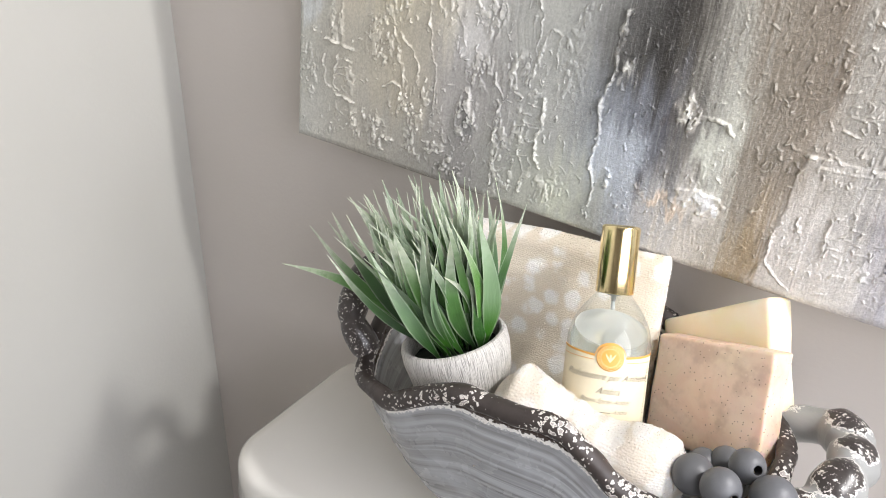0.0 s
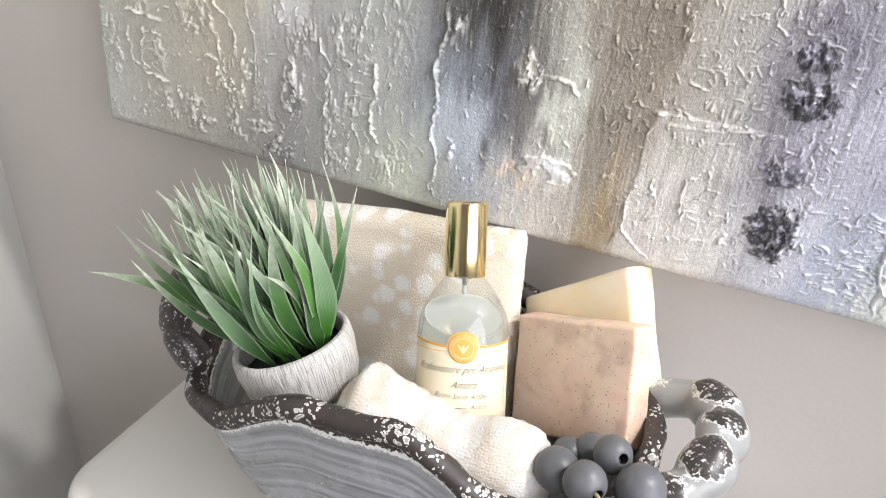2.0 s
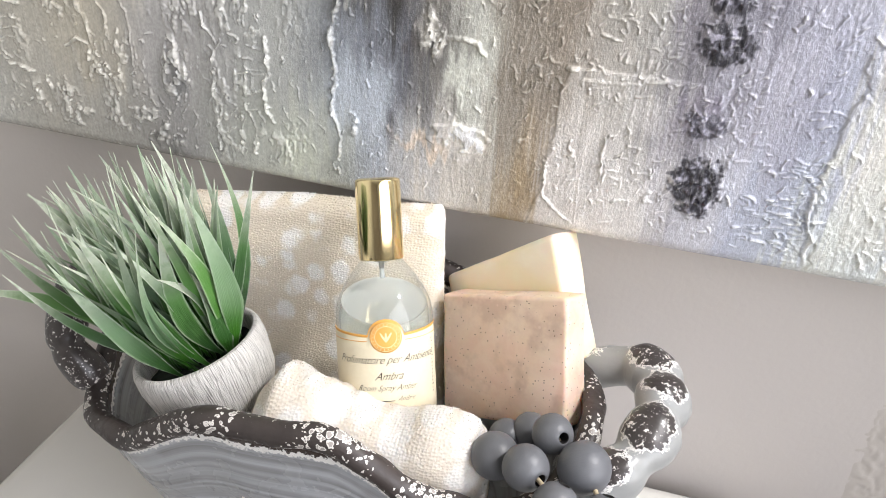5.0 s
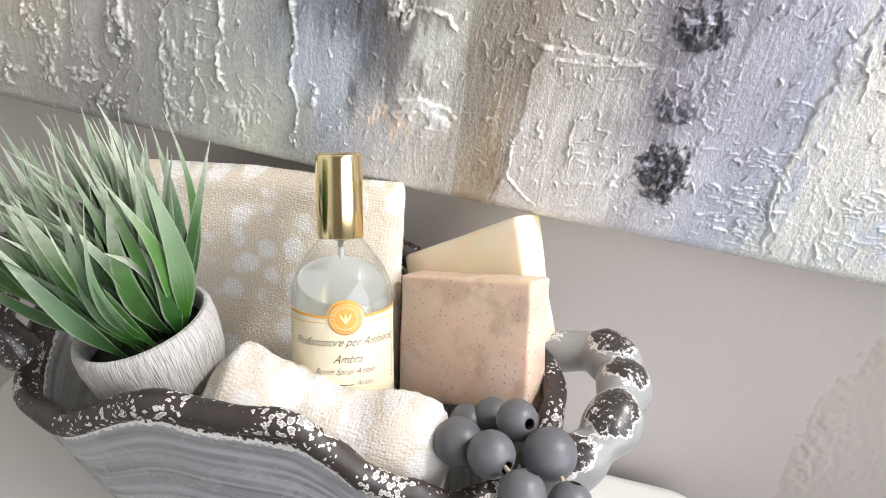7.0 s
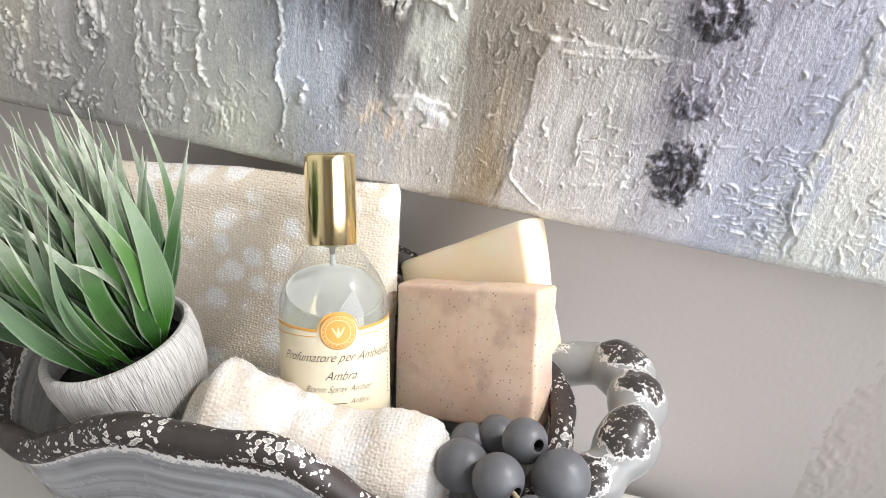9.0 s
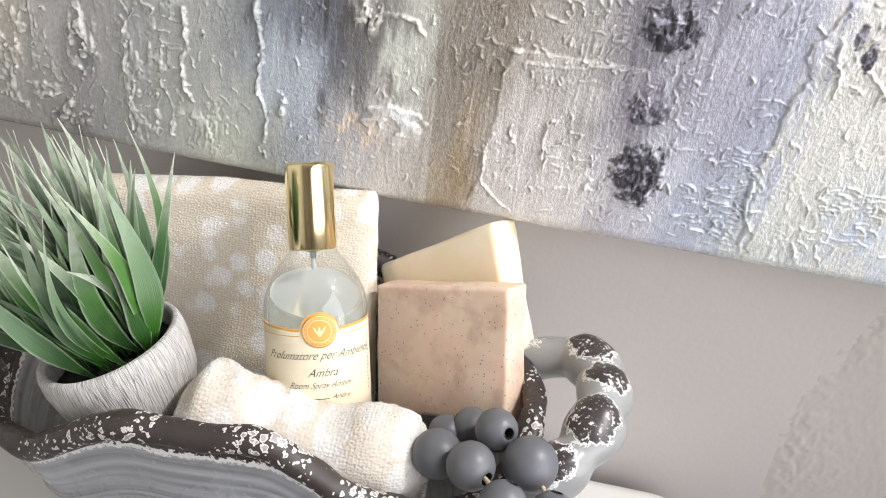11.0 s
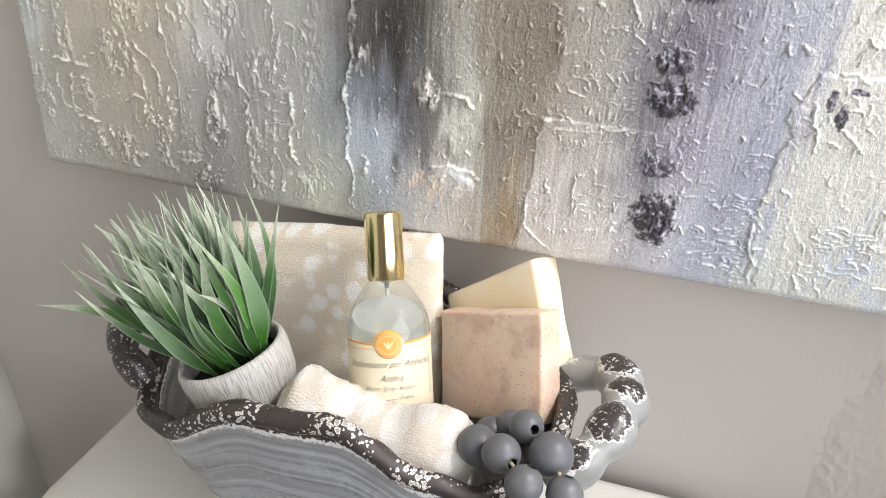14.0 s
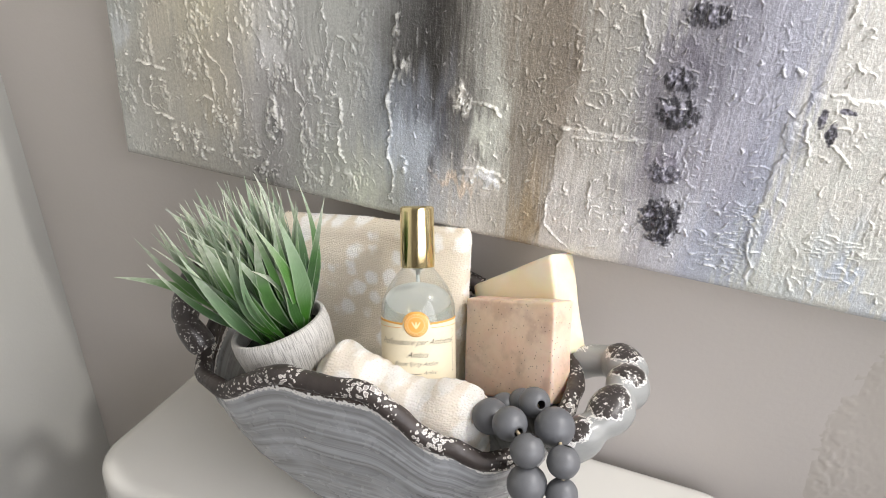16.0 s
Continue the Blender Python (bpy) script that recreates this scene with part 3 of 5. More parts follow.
CRUSTS = (  # broken lumps: place, reach, height
    (0.060, 1.022, 0.016, 0.011, 0.0013), (0.075, 1.012, 0.013, 0.006, 0.0012), (0.141, 1.052, 0.007, 0.016, 0.0015), (0.129, 1.012, 0.014, 0.008, 0.0015),
    (0.100, 1.044, 0.010, 0.005, 0.0013), (0.110, 1.020, 0.011, 0.012, 0.0009), (0.006, 1.056, 0.006, 0.013, 0.0009), (0.175, 1.052, 0.010, 0.014, 0.0007),
    (0.200, 1.014, 0.013, 0.009, 0.0008), (0.086, 1.050, 0.007, 0.010, 0.0012), (0.150, 1.082, 0.012, 0.010, 0.0008), (0.034, 1.128, 0.018, 0.007, 0.0010),
    (0.152, 1.130, 0.010, 0.020, 0.0007), (0.284, 1.090, 0.007, 0.010, 0.0013), (0.245, 1.104, 0.005, 0.008, 0.0015), (0.243, 1.037, 0.003, 0.006, 0.0013),
)
DARKS = (  # dark scorched-looking dabs: place, reach, shade
    (0.4180, 1.0345, 0.0125, 0.0130, 50), (0.4200, 1.0225, 0.0085, 0.0065, 58), (0.4160, 1.0635, 0.0105, 0.0065, 80), (0.4175, 1.1015, 0.0125, 0.0100, 54),
    (0.4150, 1.1210, 0.0090, 0.0085, 66), (0.4244, 1.1580, 0.0130, 0.0070, 60), (0.4942, 1.1112, 0.0026, 0.0055, 60), (0.5003, 1.1035, 0.0032, 0.0065, 56),
    (0.5050, 1.1164, 0.0050, 0.0018, 70),
)
HIGH_TONES = ((0.0, 166, 167, 162), (0.025, 160, 160, 154), (0.045, 168, 162, 150), (0.085, 178, 172, 154), (0.115, 176, 170, 156), (0.145, 182, 180, 176), (0.162, 158, 157, 153), (0.195, 160, 160, 155),
              (0.215, 146, 146, 143), (0.236, 98, 97, 95), (0.262, 64, 62, 60), (0.280, 80, 77, 73), (0.300, 158, 155, 147), (0.322, 136, 128, 117), (0.350, 130, 121, 110), (0.363, 160, 155, 147),
              (0.390, 164, 161, 156), (0.405, 146, 143, 147), (0.424, 132, 130, 137), (0.445, 164, 163, 172), (0.476, 162, 162, 171), (0.490, 200, 197, 191))
MID_TONES = ((0.0, 168, 168, 161), (0.030, 160, 157, 149), (0.080, 164, 158, 145), (0.110, 165, 160, 150), (0.130, 154, 151, 148), (0.165, 152, 150, 147), (0.200, 162, 162, 158), (0.228, 138, 140, 141),
             (0.250, 128, 131, 137), (0.272, 98, 98, 102), (0.288, 124, 121, 116), (0.305, 184, 183, 174), (0.322, 140, 133, 123), (0.345, 142, 133, 122), (0.360, 168, 162, 154), (0.385, 168, 164, 158),
             (0.400, 144, 141, 142), (0.415, 126, 123, 128), (0.432, 166, 164, 172), (0.460, 156, 156, 167), (0.474, 164, 166, 177), (0.490, 196, 193, 186))
LOW_TONES = ((0.0, 170, 170, 165), (0.050, 162, 158, 149), (0.100, 154, 151, 144), (0.138, 138, 136, 133), (0.160, 150, 149, 144), (0.185, 158, 158, 151), (0.212, 176, 177, 167), (0.235, 166, 168, 165),
             (0.255, 162, 166, 173), (0.275, 166, 166, 168), (0.295, 186, 181, 175), (0.318, 168, 163, 155), (0.334, 148, 135, 116), (0.344, 156, 144, 128), (0.352, 188, 182, 176), (0.392, 190, 186, 182),
             (0.412, 168, 165, 168), (0.432, 180, 179, 184), (0.452, 166, 168, 179), (0.470, 172, 175, 183), (0.480, 192, 193, 187), (0.560, 184, 187, 190))
WASHES_AND_SHADE = (  # soft patches of thin paint, and a lump's painted shadow: place, reach, colour, strength
    (0.2475, 1.053, 0.026, 0.024, 172, 177, 184, 0.8), (0.299, 1.071, 0.011, 0.017, 196, 196, 186, 0.9), (0.308, 1.054, 0.009, 0.014, 188, 188, 180, 0.6),
    (0.303, 1.039, 0.015, 0.008, 224, 220, 212, 1.0), (0.300, 1.029, 0.013, 0.006, 206, 201, 195, 0.8), (0.281, 1.032, 0.018, 0.006, 204, 188, 172, 0.7),
    # last of this row: the shadow beside a lump, laid on as colour
    (0.214, 1.012, 0.020, 0.014, 186, 188, 174, 0.6), (0.334, 1.016, 0.008, 0.020, 148, 132, 108, 0.6), (0.276, 1.083, 0.006, 0.012, 92, 88, 86, 0.6),
    (0.141, 1.046, 0.007, 0.010, 104, 104, 103, 0.6), (0.129, 1.007, 0.012, 0.006, 108, 107, 104, 0.7), (0.140, 1.102, 0.014, 0.020, 192, 190, 188, 0.7),
)
MORE_WASHES = (
    (0.008, 1.100, 0.012, 0.020, 182, 186, 190, 0.5), (0.284, 1.090, 0.007, 0.010, 196, 191, 182, 0.7), (0.245, 1.104, 0.005, 0.008, 176, 174, 168, 0.7),
    (0.420, 1.134, 0.016, 0.012, 112, 108, 116, 0.7), (0.405, 1.115, 0.012, 0.026, 128, 124, 130, 0.6), (0.414, 1.070, 0.014, 0.010, 122, 116, 126, 0.6),
    (0.402, 1.055, 0.010, 0.012, 150, 145, 150, 0.5), (0.330, 1.074, 0.022, 0.004, 128, 120, 108, 0.6), (0.525, 1.020, 0.020, 0.016, 178, 183, 192, 0.7),
)


def slab_edge(z):
    """The torn western edge of the pale slab of paint in the east."""
    return np.interp(z, (0.99, 1.042, 1.080, 1.106, 1.122), (0.4765, 0.4730, 0.4755, 0.4775, 0.4830)) + 0.006 * (lattice(z * 0, z / 0.010, 91) - 0.5) + 0.0025 * (lattice(z * 0 + 5, z / 0.0025, 98) - 0.5)


def sheet_edge(z):
    """The western edge of the thin pale sheet beside the tan streak."""
    return np.interp(z, (0.995, 1.010, 1.035, 1.083), (0.3365, 0.3430, 0.3455, 0.3510)) + 0.003 * (lattice(z * 0, z / 0.010, 93) - 0.5)


def step(v, lo, hi):
    t = np.clip((v - lo) / (hi - lo), 0, 1)
    return t * t * (3 - 2 * t)


def paint_relief(x, z):
    """Height of the paint over the canvas, and how much of it is raised strokes."""
    xs, zs = x[0], z[:, 0]
    wx = x + 0.004 * (lattice(x / 0.012, z / 0.02, 3) - 0.5)
    wz = z + 0.006 * (lattice(x / 0.015, z / 0.015, 4) - 0.5)
    east = np.clip((x - 0.20 + 0.06 * (lattice(x / 0.03, z / 0.03, 15) - 0.5)) / 0.06, 0.12, 1)
    h = 0.00030 * east * lattice(wx / 0.0014, wz / 0.0017, 12) * (0.4 + 0.9 * lattice(x / 0.02, z / 0.03, 13))
    h += 0.00030 * lattice(wx / 0.0012, wz / 0.026, 14) * np.clip(lattice(x / 0.012, z / 0.05, 16) * 2 - 0.5, 0, 1)
    h += 0.0010 * (lattice(x / 0.03, z / 0.05, 41) - 0.5)
    raised = np.zeros_like(x)
    rnd = random.Random(77)

    def dab(points, r, high, ragged=0.5):
        """A raised stroke of paint along points, thick and thin by turns."""
        px, pz = [p[0] for p in points], [p[1] for p in points]
        a, b = np.searchsorted(xs, (min(px) - 2 * r - 0.001, max(px) + 2 * r + 0.001))
        c, d = np.searchsorted(zs, (min(pz) - 2 * r - 0.001, max(pz) + 2 * r + 0.001))
        if b - a < 2 or d - c < 2:
            return
        gx, gz = x[c:d, a:b], z[c:d, a:b]
        uneven = np.clip(1 - ragged + 2 * ragged * lattice(gx / 0.0022 + r * 9e4, gz / 0.0034, 61), 0, 2)
        wob = 0.0042 * (lattice(gx / 0.006, gz / 0.007, 62) - 0.5) + 0.0016 * (lattice(gx / 0.0016, gz / 0.0018, 63) - 0.5)
        wide = 0.25 + 1.1 * lattice(gx / 0.003 + 9, gz / 0.006, 64)
        raised[c:d, a:b] = np.maximum(raised[c:d, a:b], trail(gx + wob, gz, points, r, high) * uneven * wide)

    def scatter(count, x0, x1, z0, z1, lean, spread, length, r, high):
        for _ in range(count):
            px, pz = rnd.uniform(x0, x1), rnd.uniform(z0, z1)
            a = radians(rnd.gauss(lean, spread))
            bend, l = rnd.gauss(0, 0.7), rnd.uniform(0.4, 1.3) * length
            points = [(px, pz)]
            for k in range(3):
                px, pz = px + math.cos(a) * l / 3, pz + math.sin(a) * l / 3
                points.append((px, pz))
                a += bend * rnd.random()
            dab(points, r * rnd.uniform(0.7, 1.2), high * rnd.uniform(0.5, 1.2), 0.35)

    # crumbs in the west, drips and rungs in the middle, worms and ladders in the east
    scatter(120, 0.0, 0.15, 1.0, 1.15, 100, 50, 0.0034, 0.00055, 0.0008)
    scatter(110, 0.13, 0.235, 1.0, 1.15, 92, 14, 0.006, 0.00048, 0.0006)
    scatter(22, 0.168, 0.190, 1.03, 1.085, 0, 14, 0.006, 0.0006, 0.0008)
    scatter(110, 0.23, 0.335, 1.0, 1.15, 84, 24, 0.0035, 0.00052, 0.0007)
    scatter(400, 0.325, 0.435, 1.003, 1.185, 66, 38, 0.0044, 0.00058, 0.0007)
    scatter(60, 0.372, 0.412, 1.07, 1.16, 10, 50, 0.0045, 0.0005, 0.0007)
    scatter(85, 0.441, 0.470, 1.0, 1.056, 2, 12, 0.0070, 0.0006, 0.0008)
    scatter(110, 0.430, 0.472, 1.045, 1.185, 60, 50, 0.0042, 0.00055, 0.0007)
    scatter(130, 0.480, 0.57, 1.0, 1.175, 80, 40, 0.0050, 0.0006, 0.0008)
    scatter(40, 0.503, 0.530, 1.015, 1.042, 4, 12, 0.0060, 0.0006, 0.0007)
    for r, high, points in WEST + DRIPS + MIDDLE + EAST:
        dab(points, r * 0.85, high * 0.62, 0.7)
    broken = 0.6 * lattice(wx / 0.0026, wz / 0.0050, 32) + 0.4 * lattice(wx / 0.0013, wz / 0.0021, 36)
    for cx, cz, rx, rz, high in CRUSTS:
        m = np.clip(2.2 * (1.35 - np.hypot((x - cx) / rx, (z - cz) / rz)) + 0.9 * (lattice(x / 0.005, z / 0.006, 35) - 0.5), 0, 1)
        raised = np.maximum(raised, 1.1 * m * high * step(broken, 0.46, 0.60) * step(lattice(x / 0.005, z / 0.014, 38), 0.15, 0.55) * (0.55 + 0.6 * lattice(x / 0.0021, z / 0.0016, 37)))
    # thin broken crusts all over the west, in upright chains
    chains = step(lattice(x / 0.011, z / 0.034, 33), 0.50, 0.78) * np.clip((0.225 - x) / 0.03, 0, 1)
    raised = np.maximum(raised, 0.0008 * chains * step(broken, 0.50, 0.62) * (0.4 + 0.8 * lattice(x / 0.0019, z / 0.0023, 39)))
    # the torn flake under the hooked bead
    flake = np.clip(1 - np.hypot((x - 0.302) / 0.016, (z - 1.037) / 0.009) + 0.9 * (lattice(x / 0.004, z / 0.0035, 71) - 0.5), 0, 1)
    hole = np.clip(1.1 - np.hypot((x - 0.2985) / 0.0045, (z - 1.035) / 0.0045) + 0.6 * (lattice(x / 0.002, z / 0.002, 72) - 0.5), 0, 1)
    h += 0.0019 * np.minimum(flake * 6, 1) * (1 - np.minimum(hole * 5, 1)) * (0.7 + 0.5 * lattice(x / 0.004, z / 0.003, 73))
    for cx, cz, rx, rz, shade in DARKS[:6]:
        m = np.clip(2 * (1.1 - np.hypot((x - cx) / rx, (z - cz) / rz)) + 0.8 * (lattice(x / 0.003, z / 0.003, 84) - 0.5), 0, 1)
        h += m * (0.0014 * step(broken, 0.42, 0.62) + 0.0013 * lattice(wx / 0.0021, wz / 0.0023, 90))
    h += 1.6 * raised
    h *= 0.25 + 0.75 * np.clip((z - 0.999) / 0.010, 0, 1)
    slab = step(x - slab_edge(z), 0, 0.0010) * np.clip((1.124 - z) / 0.002 + 1.5 * (lattice(x / 0.008, z / 0.008, 92) - 0.5), 0, 1)
    h += slab * (0.0011 + 0.00035 * step(broken, 0.50, 0.66) * np.clip(lattice(x / 0.015, z / 0.018, 101) * 3 - 0.9, 0, 1))
    sheet = step(x - sheet_edge(z), 0, 0.0009) * np.clip((0.42 - x) / 0.03, 0, 1) * np.clip((1.083 - z) / 0.001, 0, 1)
    return h + 0.0008 * sheet, raised, slab, sheet


def paint_colour(x, z, raised, slab, sheet):
    """Linear colour of the paint: tones that run down the canvas in streaks, then washes with one painted shadow, dabs
    and slabs.
    """
    drag = 0.25 + 0.75 * np.clip((x - 0.19) / 0.06, 0, 1)
    s = x - 0.10 * (z - 1.075) * np.clip((x - 0.30) / 0.1, 0, 1)
    s = s + 0.016 * (lattice(x / 0.03, z / 0.09, 111) - 0.5)
    s = s + drag * (0.013 * (lattice(x / 0.0030, z / 0.040, 112) - 0.5) + 0.008 * (lattice(x / 0.0009, z / 0.016, 113) - 0.5))
    zz = z + 0.036 * (lattice(x / 0.0060, z / 0.07, 114) - 0.5) + 0.014 * (lattice(x / 0.0011, z / 0.03, 115) - 0.5)
    up, down = step(zz, 1.085, 1.125), step(zz, 1.065, 1.025)
    rgb = np.empty(x.shape + (3,))
    for c in range(3):
        row = [np.interp(s, [t[0] for t in tones], [t[c + 1] for t in tones]) for tones in (HIGH_TONES, MID_TONES, LOW_TONES)]
        rgb[..., c] = row[1] * (1 - up - down) + row[0] * up + row[2] * down

    def lay(mask, colour):
        rgb[:] = rgb * (1 - mask[..., None]) + np.array(colour, dtype=float) * mask[..., None]

    tx = x + 0.010 * (lattice(x / 0.006, z / 0.012, 121) - 0.5) + 0.005 * (lattice(x / 0.0012, z / 0.006, 122) - 0.5)
    tz = z + 0.014 * (lattice(x / 0.003, z / 0.02, 123) - 0.5) + 0.006 * (lattice(x / 0.0012, z / 0.006, 124) - 0.5)
    for cx, cz, rx, rz, r, g, b, amount in WASHES_AND_SHADE + MORE_WASHES:
        lay(amount * step(np.hypot((tx - cx) / rx, (tz - cz) / rz), 1.15, 0.35), (r, g, b))
    # the slab in the east: bone white, scraped thin here and there
    scraped = step(0.6 * lattice(x / 0.010, z / 0.020, 131) + 0.4 * lattice(x / 0.002, z / 0.006, 132), 0.42, 0.66)
    lay(0.85 * slab * scraped, (192, 191, 184))
    lay(0.35 * sheet * step(lattice(x / 0.004, z / 0.014, 133), 0.35, 0.7), (206, 202, 197))
    crumble = 0.55 * lattice(x / 0.0030, z / 0.0034, 141) + 0.45 * lattice(x / 0.0012, z / 0.0013, 142)
    for cx, cz, rx, rz, shade in DARKS:
        d = np.hypot((x - cx) / rx, (z - cz) / rz) + 0.8 * (crumble - 0.5)
        m = 0.92 * step(d, 1.12, 0.74)
        tone = shade + 12 + 70 * step(crumble, 0.45, 0.80)
        rgb[:] = rgb * (1 - m[..., None]) + np.stack([tone, tone * 0.98, tone * 1.05], -1) * m[..., None]
    lay(0.40 * step(raised, 0.0002, 0.0010) * step(x, 0.005, 0.02), (200, 198, 190))
    rgb[:] = 160 + (rgb - 160) * 1.12
    rgb *= (0.94 + 0.12 * lattice(x / 0.0009, z / 0.0011, 151))[..., None]
    v = np.clip(rgb * np.array((1.125, 1.132, 1.138)) / 255, 0, 0.93)
    return np.where(v <= 0.04045, v / 12.92, ((v + 0.055) / 1.055) ** 2.4)


def painting():
    xs = np.concatenate([np.arange(CX0, 0.57, 0.00042), np.arange(0.57, CX1 + 0.001, 0.008)])
    zs = np.concatenate([np.arange(CZ0, 1.175, 0.00042), np.arange(1.175, CZ1 + 0.001, 0.008)])
    x, z = np.meshgrid(xs, zs)
    h, raised, slab, sheet = paint_relief(x, z)
    colour = paint_colour(x, z, raised, slab, sheet)
    # the wrapped edge turns back
    e = np.minimum(np.minimum(x - CX0, CX1 - x), np.minimum(z - CZ0, CZ1 - z))
    rim = np.clip(1 - e / 0.006, 0, 1)
    y = CY - h * (1 - 0.6 * rim) + 0.004 * rim ** 2
    # the lower edge rises a little to the west
    lift = 0.006 * np.clip(1 - x / 0.30, 0, 1) * np.clip((1.05 - z) / 0.05, 0, 1)
    nz, nx = x.shape
    co = np.stack([x, y, z + lift], -1).reshape(-1, 3)
    i = np.arange(nz * nx).reshape(nz, nx)
    quads = np.stack([i[:-1, :-1], i[:-1, 1:], i[1:, 1:], i[1:, :-1]], -1).reshape(-1, 4)
    # sides back to the wall
    loop = np.concatenate([i[0, :], i[1:, -1], i[-1, -2::-1], i[-2:0:-1, 0]])
    back = co[loop].copy()
    back[:, 1] = -0.004
    k = np.arange(len(loop)) + len(co)
    sides = np.stack([loop, k, np.roll(k, -1), np.roll(loop, -1)], -1)
    co = np.concatenate([co, back])
    quads = np.concatenate([quads, sides])
    me = bpy.data.meshes.new("canvas")
    me.vertices.add(len(co))
    me.vertices.foreach_set("co", co.ravel())
    me.loops.add(quads.size)
    me.loops.foreach_set("vertex_index", quads.ravel().astype(np.int32))
    me.polygons.add(len(quads))
    me.polygons.foreach_set("loop_start", np.arange(0, quads.size, 4, dtype=np.int32))
    me.polygons.foreach_set("use_smooth", np.ones(len(quads), dtype=bool))
    me.update(calc_edges=True)
    rgba = np.ones((len(co), 4), dtype=np.float32)
    rgba[:nz * nx, :3] = colour.reshape(-1, 3)
    rgba[nz * nx:, :3] = colour.reshape(-1, 3)[loop]
    me.color_attributes.new("paint", "FLOAT_COLOR", "POINT").data.foreach_set("color", rgba.ravel())
    me.materials.append(PAINTING)
    t = thing("abstract_painting", (0.46, -0.004, 1.0), "grey and beige abstract canvas with thick textured paint", "painting")
    adopt(t, new("canvas", me))
    bm = bmesh.new()
    for b in ((0.01, 0.91, 1.01, 1.05), (0.01, 0.91, 1.57, 1.61), (0.01, 0.05, 1.05, 1.57), (0.87, 0.91, 1.05, 1.57)):
        box(bm, b[0], b[1], -0.026, -0.0005, b[2], b[3])
    adopt(t, part("stretcher", bm, STRETCH, smooth=False, label="pale wooden stretcher frame"))


painting()

# ---- the bowl ----
BX, BY, BA, BB = 0.2645, -0.105, 0.1295, 0.079
RIM_Z = [(0, 0.935), (28, 0.934), (55, 0.944), (90, 0.958), (140, 0.944), (180, 0.932), (210, 0.912), (234, 0.917), (262, 0.952), (276, 0.956), (300, 0.928), (315, 0.916), (328, 0.919), (348, 0.929), (360, 0.935)]


def rim_point(deg, grow=0.0):
    a = radians(deg)
    c, s = math.cos(a), math.sin(a)
    p = 2 / (2.35 + 0.55 * max(0.0, -c) * max(0.0, -s) * 2)
    x = BX + (BA + grow) * math.copysign(abs(c) ** p, c)
    y = BY + (BB + grow) * math.copysign(abs(s) ** p, s)
    return Vector((x, y, fade(deg % 360, RIM_Z)))


